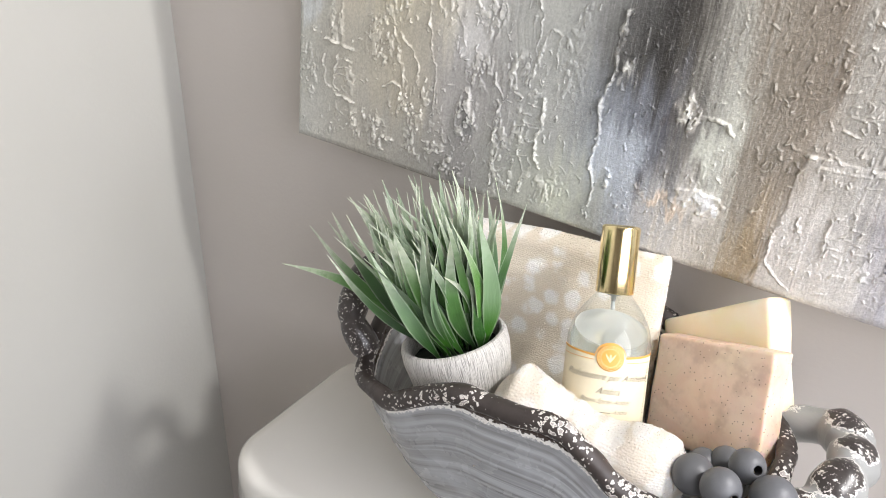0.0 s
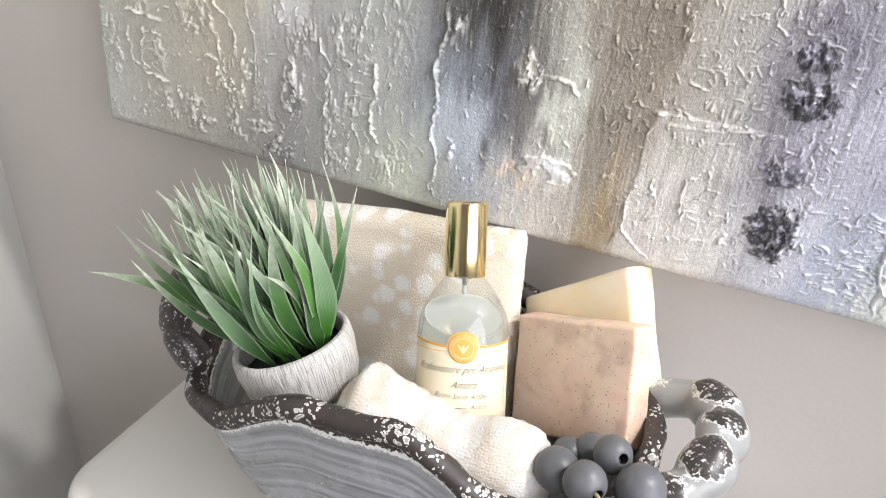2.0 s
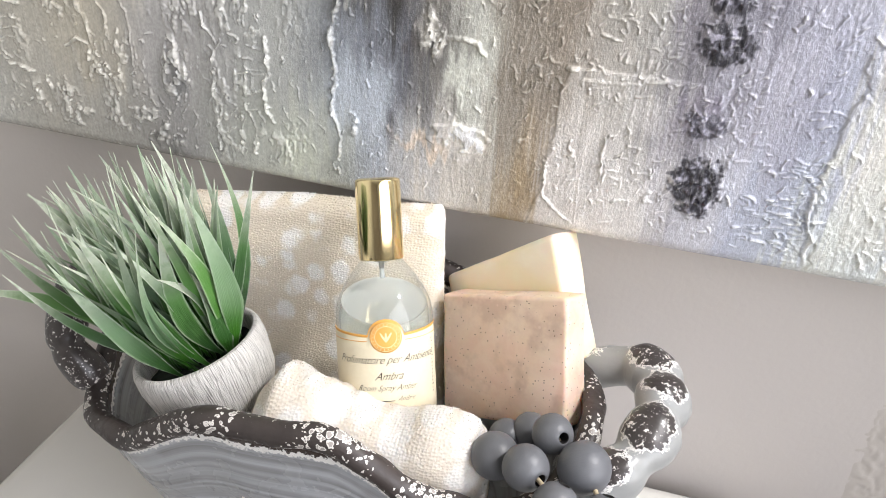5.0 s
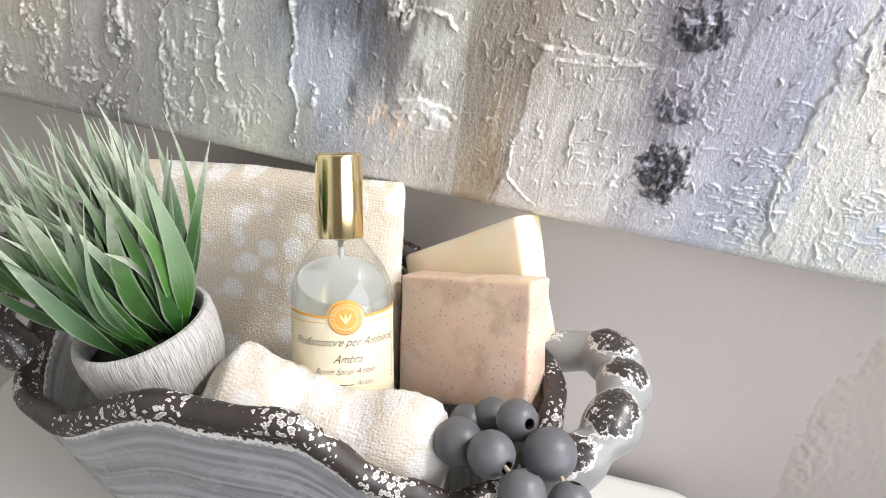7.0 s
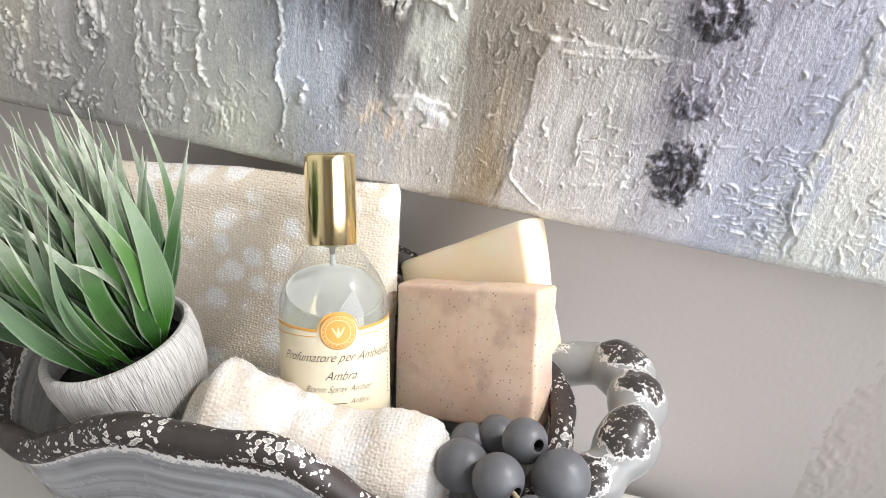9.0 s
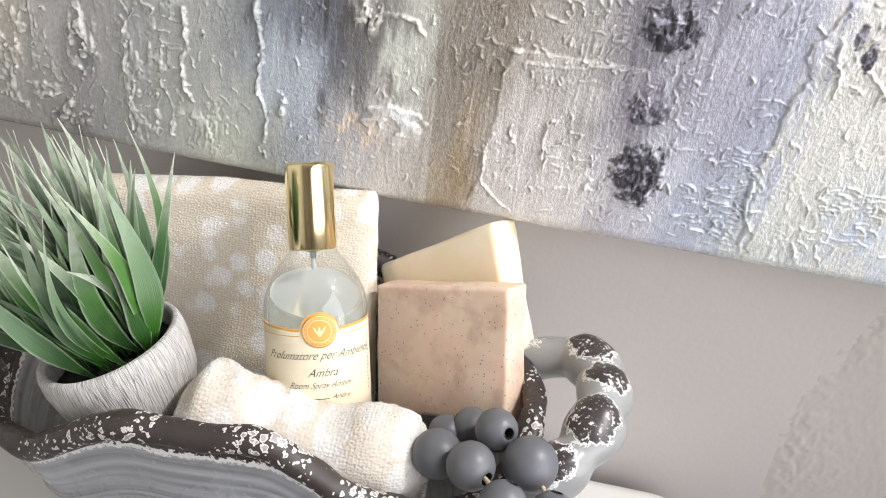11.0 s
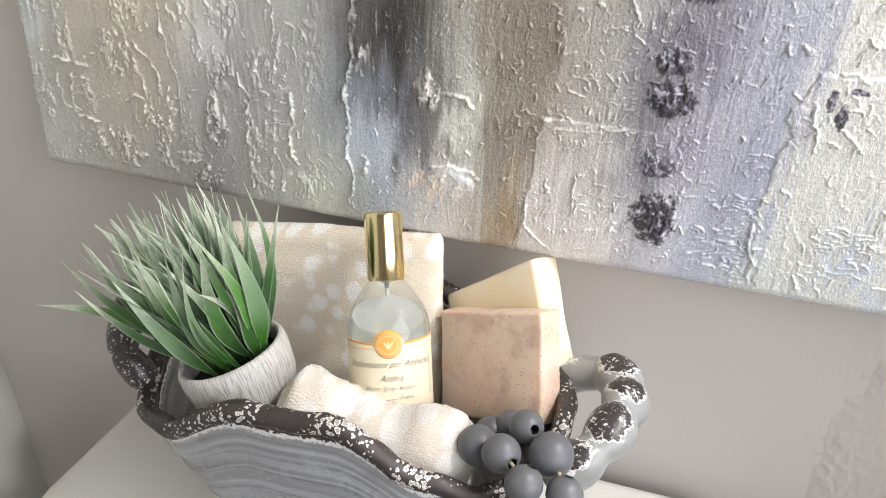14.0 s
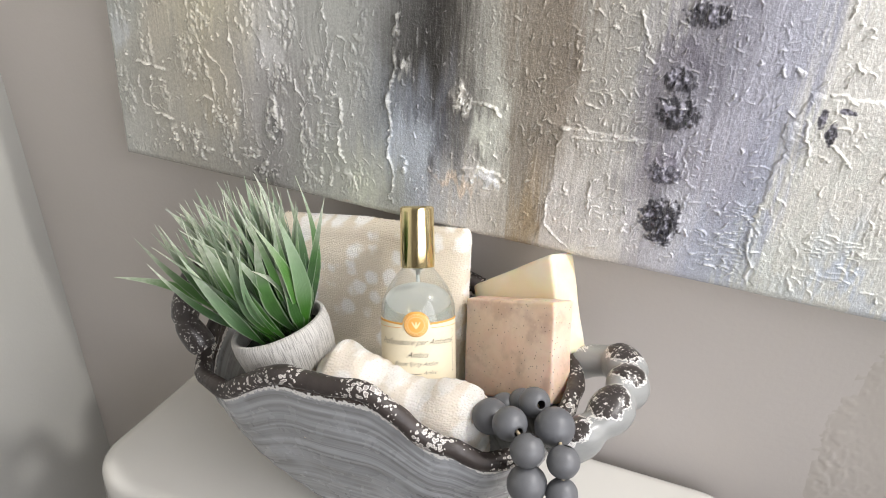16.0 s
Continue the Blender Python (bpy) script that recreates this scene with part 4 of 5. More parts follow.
def bowl():
    t = thing("ceramic_bowl", (0.275, -0.115, TOP), "rustic grey glazed ceramic bowl with wavy dark chipped rim", "bowl")
    n, m = 200, 26
    base = Vector((0.277, -0.108, TOP + 0.001))

    def wall(deg, s, inset):
        r = rim_point(deg)
        d = Vector((r.x - BX, r.y - BY, 0))
        foot = base + Vector((d.x * 0.38, d.y * 0.50, 0))
        bulge = math.sin(math.pi * s) * 0.10
        p = r.lerp(foot, s) + d * bulge
        p -= d.normalized() * inset
        w = noise.noise(p * 22) * 0.0012 + 0.0006 * math.sin(s * 105 + 2 * noise.noise(p * 14))
        return p + d.normalized() * w

    rows, uvs = [], []
    for i in range(m + 1):
        s = i / m
        rows.append([wall(360 * j / n, s, 0.0) for j in range(n)])
        uvs.append([(j / n, s * 0.11) for j in range(n)])
    inner, iu = [], []
    for i in range(m + 1):
        s = 0.94 * i / m
        inner.append([wall(360 * j / n, s, 0.006) + Vector((0, 0, 0.004 * i / m)) for j in range(n)])
        iu.append([(j / n, s * 0.11) for j in range(n)])
    bm = rings(inner[::-1] + rows, True, (True, True), iu[::-1] + uvs)
    body = part("body", bm, GLAZE)
    pts = []
    for j in range(260):
        p = rim_point(360 * j / 260)
        d = Vector((p.x - BX, p.y - BY, 0)).normalized()
        q = p * 40
        pts.append(p - d * 0.003 + Vector((noise.noise(q), noise.noise(q + Vector((9, 0, 0))), noise.noise(q + Vector((0, 9, 0))))) * 0.0011)
    rr = tube(pts, 0.0059, 12, closed=True)
    rr = [[c + (c - pts[i]) * 0.22 * noise.noise(c * 70) for c in row] for i, row in enumerate(rr)]
    rim = part("rim", rings(rr + [rr[0]], True, (False, False)), RIM, label="dark bare clay rim with white chips")
    adopt(t, body, rim)
    for side, path, knobs in (
        ("right", ((0.382, -0.064, 0.928), (0.395, -0.064, 0.936), (0.408, -0.067, 0.941), (0.418, -0.076, 0.944), (0.4215, -0.094, 0.944), (0.4185, -0.115, 0.943), (0.408, -0.133, 0.934), (0.390, -0.142, 0.920)), 5),
        ("left", ((0.152, -0.090, 0.948), (0.140, -0.088, 0.959), (0.129, -0.098, 0.964), (0.124, -0.114, 0.961), (0.126, -0.132, 0.953), (0.135, -0.146, 0.941), (0.148, -0.148, 0.924)), 5),
    ):
        line = smooth_curve(path, 16)
        lengths = [0.0]
        for a, b in zip(line, line[1:]):
            lengths.append(lengths[-1] + (b - a).length)
        if side == "right":
            turn = [fade(l / lengths[-1], [(0, 1.0), (0.20, 1.02), (0.30, 1.5), (0.38, 2.0), (0.47, 2.5), (0.565, 3.0), (0.665, 3.5), (0.77, 4.0), (0.87, 4.5), (1.0, 5.0)]) for l in lengths]
        else:
            turn = [l / lengths[-1] * knobs for l in lengths]
        thick = (0.0103, 0.0030) if side == "right" else (0.0074, 0.0027)
        rad = lambda s: thick[0] + thick[1] * abs(math.sin(math.pi * turn[round(s * (len(turn) - 1))])) ** 0.8
        hr = tube(line, rad, 20)
        hr = [[c + (c - line[i]) * 0.16 * noise.noise(c * 60) for c in row] for i, row in enumerate(hr)]
        bm = rings(hr, True, (True, True))
        lay = bm.loops.layers.uv.new("UVMap")
        bm.verts.index_update()
        for f in bm.faces:
            js = [v.index % 20 for v in f.verts]
            for loop in f.loops:
                i, j = divmod(loop.vert.index, 20)
                jj = j / 20 + (1 if max(js) - min(js) > 10 and j == 0 else 0)
                loop[lay].uv = (turn[i], jj)
        adopt(t, part("handle", bm, HANDLE if side == "right" else HANDLE_DARK, label="knobbly twisted loop handle"))


bowl()


def terry_fuzz(name, bm, count, length, material, seed, up=None):
    """Short loops of pile standing on a mesh, as one part."""
    rnd = random.Random(seed)
    faces = list(bm.faces)
    weights = [f.calc_area() for f in faces]
    verts, tris = [], []
    for f in rnd.choices(faces, weights, k=count):
        a, b, c = (v.co for v in rnd.sample(list(f.verts), 3))
        s, t = sorted((rnd.random(), rnd.random()))
        p = a * s + b * (t - s) + c * (1 - t)
        d = (f.normal + Vector((rnd.gauss(0, 0.45), rnd.gauss(0, 0.45), rnd.gauss(0, 0.45)))).normalized()
        side = d.orthogonal().normalized() * 0.00022
        side.rotate(Matrix.Rotation(rnd.random() * 6.3, 3, d))
        k = len(verts)
        l = length * rnd.uniform(0.5, 1.2)
        verts += [p - side, p + side, p + d * l * 0.7 + side * 0.8, p + d * l + side * 0.2 - f.normal * 0.0002, p + d * l * 0.7 - side * 0.8]
        tris += [(k, k + 1, k + 2, k + 4), (k + 4, k + 2, k + 3)]
    return (verts, [], tris)


def towel():
    t = thing("folded_towel", (0.218, -0.05, 0.87), "cream terry towel with white spots, folded upright in the bowl", "towel")
    w, hgt, n, m = 0.163, 0.128, 60, 48
    rows = []
    place = Matrix.Translation((0.2215, -0.054, 0.929)) @ Euler((radians(-13), radians(-6.5), radians(0))).to_matrix().to_4x4()
    for i in range(m + 1):
        v = i / m
        row = []
        for j in range(n):
            a = 2 * math.pi * j / n
            c, s = math.cos(a), math.sin(a)
            # a long flat section that rounds off at both ends
            x = (w / 2) * math.copysign(abs(c) ** 0.28, c)
            y = 0.0115 * math.copysign(abs(s) ** 0.6, s)
            zz = (v - 0.5) * hgt
            over = max(0.0, (v - 0.90) / 0.10)
            fold = math.sqrt(max(0.0, 1 - over * over))
            left = 0.010 * max(0, (v - 0.84) / 0.16) ** 2.2 * (x < 0) * (abs(x) / (w / 2)) ** 6
            p = Vector((x * (0.985 + 0.015 * fold) + left * 1.4, y * max(fold, 0.05) + 0.002 * noise.noise(Vector((x * 30, zz * 30, 1))), zz))
            q = place @ p
            row.append(q + Vector((0, 1, 0)) * 0.0022 * noise.noise(q * 60) + Vector((0.3, -1, 0)) * 0.0035 * noise.noise(q * 24) + Vector((0, 0, 1)) * 0.0045 * noise.noise(q * 28) * v)
        rows.append(row)
    bm = rings(rows)
    fuzz = terry_fuzz("pile", bm, 20000, 0.0010, TOWEL, 5)
    a = part("folded_cloth", bm, TOWEL)
    b = part("terry_nap", fuzz, TOWEL)
    b["kind"] = "stuff"
    adopt(t, a, b)


towel()


def face_cloth():
    t = thing("face_cloth", (0.29, -0.13, 0.87), "off-white terry face cloth bunched over the bowl's edge", "cloth")
    ridge_z = [(0.232, 0.922), (0.242, 0.946), (0.250, 0.955), (0.262, 0.952), (0.280, 0.942), (0.302, 0.939), (0.326, 0.945), (0.340, 0.942), (0.350, 0.922)]
    rows = []
    n, m = 56, 40
    for i in range(n + 1):
        u = i / n
        x = 0.233 + 0.116 * u
        top = fade(x, ridge_z)
        end = math.sqrt(max(0.0, 1 - (2 * u - 1) ** 8))
        row = []
        for j in range(m):
            a = 2 * math.pi * j / m
            c, s = math.cos(a), math.sin(a)
            half = (0.034 - 0.010 * u) * (0.25 + 0.75 * end)
            yc = -0.147 + 0.008 * u
            y = yc + half * c * (1.0 if c < 0 else 0.9)
            low = 0.888
            if s < 0:
                y = yc + 0.006 + half * c * 0.55
            z = low + (top - low) * (0.5 + 0.5 * math.copysign(abs(s) ** 0.75, s)) - 0.012 * max(0, -c) ** 2 * (s > 0)
            p = Vector((x, y, z))
            p += Vector((0.2, 0.5, 0.8)) * 0.0045 * noise.noise(p * 48) + Vector((1, 1, 1)) * 0.0012 * noise.noise(p * 150)
            row.append(p)
        rows.append(row)
    bm = rings(rows)
    fuzz = terry_fuzz("pile", bm, 11000, 0.0008, CLOTH, 6)
    a = part("bunched_cloth", bm, CLOTH)
    b = part("terry_nap", fuzz, CLOTH)
    b["kind"] = "stuff"
    adopt(t, a, b)


face_cloth()

# ---- the bottle ----
BOT_TOP = Vector((0.2679, -0.0693, 1.0238))
BOT_AXIS = Vector((-0.195, 0.353, 0.915)).normalized()
BOT_R = 0.0242


def wrapped_text(words, size, arc, height, shear=0.62, deep=0.00012):
    """Letters bent round the bottle; arc: metres to the right of the label's middle, height: metres below the cap's top."""
    cu = bpy.data.curves.new("text", "FONT")
    cu.body, cu.size, cu.shear, cu.align_x, cu.resolution_u = words, size, shear, "CENTER", 3
    cu.offset = -0.00006
    ob = new("text", cu)
    me = bpy.data.meshes.new_from_object(ob.evaluated_get(bpy.context.evaluated_depsgraph_get()))
    bpy.data.objects.remove(ob)
    bm = bmesh.new()
    bm.from_mesh(me)
    bpy.data.meshes.remove(me)
    for v in bm.verts:
        a = (v.co.x * 0.86 + arc) / BOT_R
        r = BOT_R + 0.00045
        v.co = Vector((r * math.sin(a), -r * math.cos(a), -height + v.co.y))
    return bm


def curved_patch(outline, lift, steps=40):
    """A thin plate bent round the bottle: outline(x) gives its low and high edge at arc x, for x in a range."""
    x0, x1, low, high = outline
    bm = bmesh.new()
    prev = None
    for i in range(steps + 1):
        x = x0 + (x1 - x0) * i / steps
        a = x / BOT_R
        vs = []
        for r in (BOT_R + lift, BOT_R + lift - 0.0002):
            for k in range(7):
                zz = low(x) + (high(x) - low(x)) * k / 6
                vs.append(bm.verts.new((r * math.sin(a), -r * math.cos(a), -zz)))
        if prev:
            for k in range(6):
                bm.faces.new((prev[k], vs[k], vs[k + 1], prev[k + 1]))
                bm.faces.new((prev[7 + k + 1], vs[7 + k + 1], vs[7 + k], prev[7 + k]))
            bm.faces.new((prev[0], prev[7], vs[7], vs[0]))
            bm.faces.new((prev[6], vs[6], vs[13], prev[13]))
        prev = vs
    bmesh.ops.recalc_face_normals(bm, faces=bm.faces)
    return bm


def bottle():
    t = thing("room_spray_bottle", BOT_TOP - BOT_AXIS * 0.118, "clear glass room spray bottle with gold cap and cream label", "bottle")
    here = frame_of(BOT_AXIS, BOT_TOP, (0.36, -0.93, 0))
    made = []
    arc = lambda a, b, n: [a + (b - a) * i / n for i in range(n + 1)]
    # the cap, hollow below
    cap = lathe([(0.0002, 0.0003), (0.0092, 0.0001), (0.0104, -0.0004), (0.0110, -0.0009), (0.0112, -0.0016), (0.0112, -0.004), (0.0113, -0.0395), (0.0110, -0.0400), (0.0098, -0.0397), (0.0096, -0.024), (0.0002, -0.023)], 96, False, False)
    made.append(part("cap", cap, GOLD, label="shiny gold metal cap"))
    # the glass: neck, shoulder, body, foot
    out = [(0.0094, -0.034), (0.0094, -0.0398)]
    out += [(0.0094 + (BOT_R - 0.0094) * math.sin(math.pi / 2 * f) ** 0.9, -0.0400 - 0.0285 * f) for f in arc(0.03, 1.0, 18)]
    out += [(BOT_R, -0.070), (BOT_R, -0.090), (BOT_R, -0.114), (BOT_R - 0.001, -0.1175), (BOT_R - 0.004, -0.120), (0.0002, -0.119)]
    th = 0.0016
    made.append(part("glass", lathe(out, 96, False, False), GLASS))
    # the liquid stands level though the bottle leans
    level = 0.0605
    down = here.to_3x3().inverted() @ Vector((0, 0, 1))
    rr = BOT_R - th - 0.0002
    shape = sorted((-z, r - th - 0.0002) for r, z in out[1:-4])
    wide = lambda z: min(rr, fade(-z, shape))
    plane = lambda a, r: -level - (down.x * r * math.cos(a) + down.y * r * math.sin(a)) / down.z
    turns = [2 * math.pi * j / 96 for j in range(96)]
    reach = []
    for a in turns:
        r = rr
        while r > wide(plane(a, r)):
            r -= 0.0002
        reach.append(r)
    rows = [[(r * math.cos(a), r * math.sin(a), z) for a in turns] for r, z in ((0.0002, -0.1118), (BOT_R - 0.0052, -0.1118), (rr, -0.1088), (rr, -0.075))]
    for s in (0.2, 0.4, 0.6, 0.8, 1.0):
        row = []
        for a, r in zip(turns, reach):
            z = -0.075 + (plane(a, r) + 0.075) * s
            w = min(wide(z), rr)
            row.append((w * math.cos(a), w * math.sin(a), z))
        rows.append(row)
    made.append(part("liquid", rings(rows, True, (True, False)), LIQUID))
    # its surface, curled up where it meets the glass
    rows = []
    for f, up in ((1.0, 0.0009), (0.97, 0.0003), (0.92, 0.0), (0.5, 0.0), (0.02, 0.0)):
        rows.append([(r * f * math.cos(a), r * f * math.sin(a), plane(a, r * f) + up) for a, r in zip(turns, reach)])
    made.append(part("liquid_surface", rings(rows, True, (False, True)), GLARE_SURFACE))
    dip = tube([(0, 0, -0.030), (0.0, 0, -0.045), (0.0001, 0.0002, -0.0500)], 0.0012, 10)
    made.append(part("dip_tube", rings(dip), PLASTIC, label="thin white dip tube"))
    made.append(part("pump", lathe([(0.0002, -0.026), (0.0036, -0.026), (0.0036, -0.0415), (0.0015, -0.0420), (0.0012, -0.045), (0.0002, -0.0455)], 32, False, False), STEEL, label="steel pump collar"))
    made[1].visible_shadow = made[2].visible_shadow = made[3].visible_shadow = False
    for o in made:
        o.matrix_world = here
    adopt(t, *made)
    half = BOT_R * 1.50
    top = lambda x: 0.0735 - 0.0075 * math.sqrt(max(0.0, 1 - (x / 0.0085) ** 2)) if abs(x) < 0.0085 else 0.0735 - 0.0012 * (abs(x) - 0.0085) / 0.02
    label = part("label", curved_patch((-half, half, lambda x: 0.1165, top), 0.0003, 90), LABEL, label="cream paper label with orange border and script")
    bits = [
        part("border", curved_patch((-half, half, lambda x: top(x) + 0.0011, lambda x: top(x) - 0.0001), 0.00042, 90), ORANGE),
        part("fine_line", curved_patch((-half, -0.0092, lambda x: 0.0767, lambda x: 0.0764), 0.00042, 20), ORANGE),
        part("fine_line", curved_patch((0.0092, half, lambda x: 0.0767, lambda x: 0.0764), 0.00042, 20), ORANGE),
        part("seal", curved_patch((-0.0077, 0.0077, lambda x: 0.0745 + math.sqrt(max(0.0, 0.0077 ** 2 - x * x)), lambda x: 0.0745 - math.sqrt(max(0.0, 0.0077 ** 2 - x * x))), 0.0006, 36), ORANGE, label="round orange seal"),
    ]
    ring_ = bmesh.new()
    for r0, r1 in ((0.0050, 0.0053), (0.0068, 0.0070)):
        prev = None
        for i in range(49):
            q = 2 * math.pi * i / 48
            vs = []
            for r in (r0, r1):
                a = r * math.sin(q) / BOT_R
                vs.append(ring_.verts.new(((BOT_R + 0.0008) * math.sin(a), -(BOT_R + 0.0008) * math.cos(a), -0.0745 + r * math.cos(q))))
            if prev:
                ring_.faces.new((prev[0], prev[1], vs[1], vs[0]))
            prev = vs
    for off, lean in ((-0.0016, -0.5), (0.0, 0.0), (0.0016, 0.5)):
        q = []
        for s, wd in ((0, 0.0003), (0.5, 0.0006), (1, 0.0003)):
            for e in (-1, 1):
                x = off * s * 1.6 + e * wd
                zz = -0.0770 + 0.0045 * s
                a = x / BOT_R
                q.append(ring_.verts.new(((BOT_R + 0.0008) * math.sin(a), -(BOT_R + 0.0008) * math.cos(a), zz)))
        ring_.faces.new((q[0], q[1], q[3], q[2]))
        ring_.faces.new((q[2], q[3], q[5], q[4]))
    bits.append(part("emblem", ring_, PALE, smooth=False))
    for i in range(16):
        width = (0.0012, 0.0019, 0.0009, 0.0016)[i % 4]
        y = 0.0790 + 0.0018 * i
        bits.append(part("fine_print", curved_patch((0.0268, 0.0268 + width, lambda x: y + 0.00028, lambda x: y), 0.00045, 6), INK))
    letters = bmesh.new()
    for i in range(22):
        q = 2 * math.pi * (i + 0.5) / 22
        vs = []
        for r, e in ((0.0056, -0.028), (0.0056, 0.028), (0.0065, 0.024), (0.0065, -0.024)):
            a = r * math.sin(q + e) / BOT_R
            vs.append(letters.verts.new(((BOT_R + 0.0008) * math.sin(a), -(BOT_R + 0.0008) * math.cos(a), -0.0745 + r * math.cos(q + e))))
        letters.faces.new(vs)
    bits.append(part("seal_ring", letters, PALE, smooth=False))
    for words, size, x, hgt in (("Profumatore per Ambiente", 0.0056, 0.0, 0.0874), ("Ambra", 0.0056, 0.0004, 0.0954), ("Room Spray Amber", 0.0042, -0.0006, 0.1008)):
        bits.append(part("lettering", wrapped_text(words, size, x, hgt), INK, smooth=False))
    bits.append(part("lettering", wrapped_text("Ambre", 0.0036, 0.0085, 0.1062), INK, smooth=False))
    bar = part("lettering", curved_patch((-0.009, 0.003, lambda x: 0.1060, lambda x: 0.1057), 0.00045, 12), INK)
    bits.append(bar)
    for o in [label] + bits:
        o.matrix_world = here
    adopt(t, label)
    scene.view_layers[0].update()
    for o in bits:
        m = o.matrix_world.copy()
        o.parent = label
        o.matrix_parent_inverse = (Matrix.Translation(t.location) @ label.matrix_parent_inverse @ here).inverted()
        o.matrix_basis = here


bottle()

# ---- the soaps ----


def soap(name, label, top_left, top_right, bottom_right, thick, material, size_down, seed, round_=0.0024):
    """A hand-cut bar: its front's three corners give place and turn."""
    tl, tr, br = Vector(top_left), Vector(top_right), Vector(bottom_right)
    u, v = (tr - tl).normalized(), (br - tr).normalized()
    back = u.cross(v).normalized()
    if back.y < 0:
        back.negate()
    w = (tr - tl).length
    bm = bmesh.new()
    box(bm, 0, w, 0, thick, -size_down, 0)
    bmesh.ops.subdivide_edges(bm, edges=bm.edges, cuts=5, use_grid_fill=True)
    sharp = [e for e in bm.edges if e.calc_face_angle(0) > 1]
    bmesh.ops.bevel(bm, geom=sharp, offset=round_, segments=4, profile=0.6, affect="EDGES")
    for p in bm.verts:
        q = p.co + Vector((noise.noise(p.co * 40 + Vector((seed, 0, 0))), noise.noise(p.co * 40 + Vector((0, seed, 0))), noise.noise(p.co * 40 + Vector((0, 0, seed))))) * 0.0010
        p.co = u * q.x + back * q.y - v * q.z
    ob = part(name, bm, material)
    ob.location = tl
    tagged(ob, label, "soap", "soap bars in the bowl")
    return ob


soap("soap_bar", "pinkish beige speckled handmade soap bar standing in the bowl", (0.303, -0.062, 0.959), (0.369, -0.085, 0.986), (0.379, -0.107, 0.932), 0.020, SOAP_PINK, 0.065, 3)
soap("soap_bar", "pale cream handmade soap bar leaning behind the pink one", (0.2983, -0.0363, 0.9549), (0.3555, -0.0505, 1.0005), (0.3775, -0.0785, 0.9455), 0.025, SOAP_CREAM, 0.0665, 8, 0.0033)

# ---- the beads ----


def bead_mesh(r):
    """A turned ball with a bore through it along z."""
    bore = r * 0.27
    prof = [(bore, -r * 0.7)]
    a0 = math.asin(bore / r)
    prof = [(r * math.sin(a), -r * math.cos(a)) for a in [a0 + (math.pi - 2 * a0) * i / 18 for i in range(19)]]
    ins = [(bore * 0.96, r * 0.93), (bore * 0.92, 0), (bore * 0.96, -r * 0.93)]
    return lathe(prof + ins + [prof[0]], 28, False, False)


def garland():
    t = thing("bead_garland", (0.385, -0.165, TOP), "string of matt grey wooden beads hanging over the rim", "bead garland")
    loop = (  # place, radius, turn of the bore
        ((0.352, -0.146, 0.936), 0.0109, (0.75, 0.0, 0.66)),
        ((0.367, -0.157, 0.944), 0.0102, (0.65, -0.40, 0.65)),
        ((0.375, -0.135, 0.946), 0.0093, (0.50, -0.10, 0.85)),
        ((0.391, -0.148, 0.943), 0.0118, (0.35, -0.9, 0.1)),
        ((0.382, -0.171, 0.941), 0.0097, (0.3, 0.95, 0.15)),
        ((0.402, -0.168, 0.938), 0.0093, (0.1, 0.98, 0.15)),
    )
    strands = (
        ((0.385, -0.176, 0.922), 0.0113, (0.1, 1.0, 0.0)),
        ((0.4045, -0.174, 0.921), 0.0090, (0.0, 1.0, 0.0)),
        ((0.386, -0.178, 0.902), 0.0095, (0.0, 0.75, -0.65)),
        ((0.405, -0.176, 0.902), 0.0095, (0.0, 0.75, -0.65)),
        ((0.3875, -0.179, 0.881), 0.0113, (0.0, 0.75, -0.65)),
        ((0.4055, -0.177, 0.883), 0.0093, (0.0, 0.75, -0.65)),
        ((0.388, -0.179, 0.860), 0.0095, (0.0, 0.75, -0.65)),
        ((0.406, -0.177, 0.863), 0.0105, (0.0, 0.75, -0.65)),
        ((0.3533, -0.122, 0.9266), 0.0086, (0.9, 0.4, 0)),
        ((0.3390, -0.122, 0.9180), 0.0082, (0.9, 0.4, 0)),
        ((0.3640, -0.120, 0.9320), 0.0086, (0.9, -0.3, 0)),
    )
    beads = loop + strands
    right, up, near = Vector((0.99, 0.13, 0)), Vector((-0.08, 0.65, 0.75)), Vector((0.1, -0.75, 0.65))
    for at, r, axis in beads:
        axis = right * axis[0] + up * axis[1] + near * axis[2]
        b = part("bead", bead_mesh(r), BEAD)
        # faces inside the bore take the painted shade
        b.data.materials.append(BORE_SHADE)
        for f in b.data.polygons:
            f.material_index = int(math.hypot(f.center.x, f.center.y) < r * 0.268)
        b.matrix_world = frame_of(axis, at, (0.31, -0.95, 0.1))
        adopt(t, b)
    for ids in ((0, 1, 4, 6, 8, 10, 12), (2, 3, 5, 7, 9, 11, 13), (15, 14, 16, 2)):
        line = smooth_curve([beads[i][0] for i in ids], 10)
        adopt(t, part("string", rings(tube(line, 0.0011, 8, up=(0.3, 0.9, 0.2))), TWINE, label="natural twine"))


garland()

# ---- the plant ----
POT_AT = Vector((0.1995, -0.136, 0.953))
POT_AXIS = Vector((-0.36, -0.03, 0.93)).normalized()


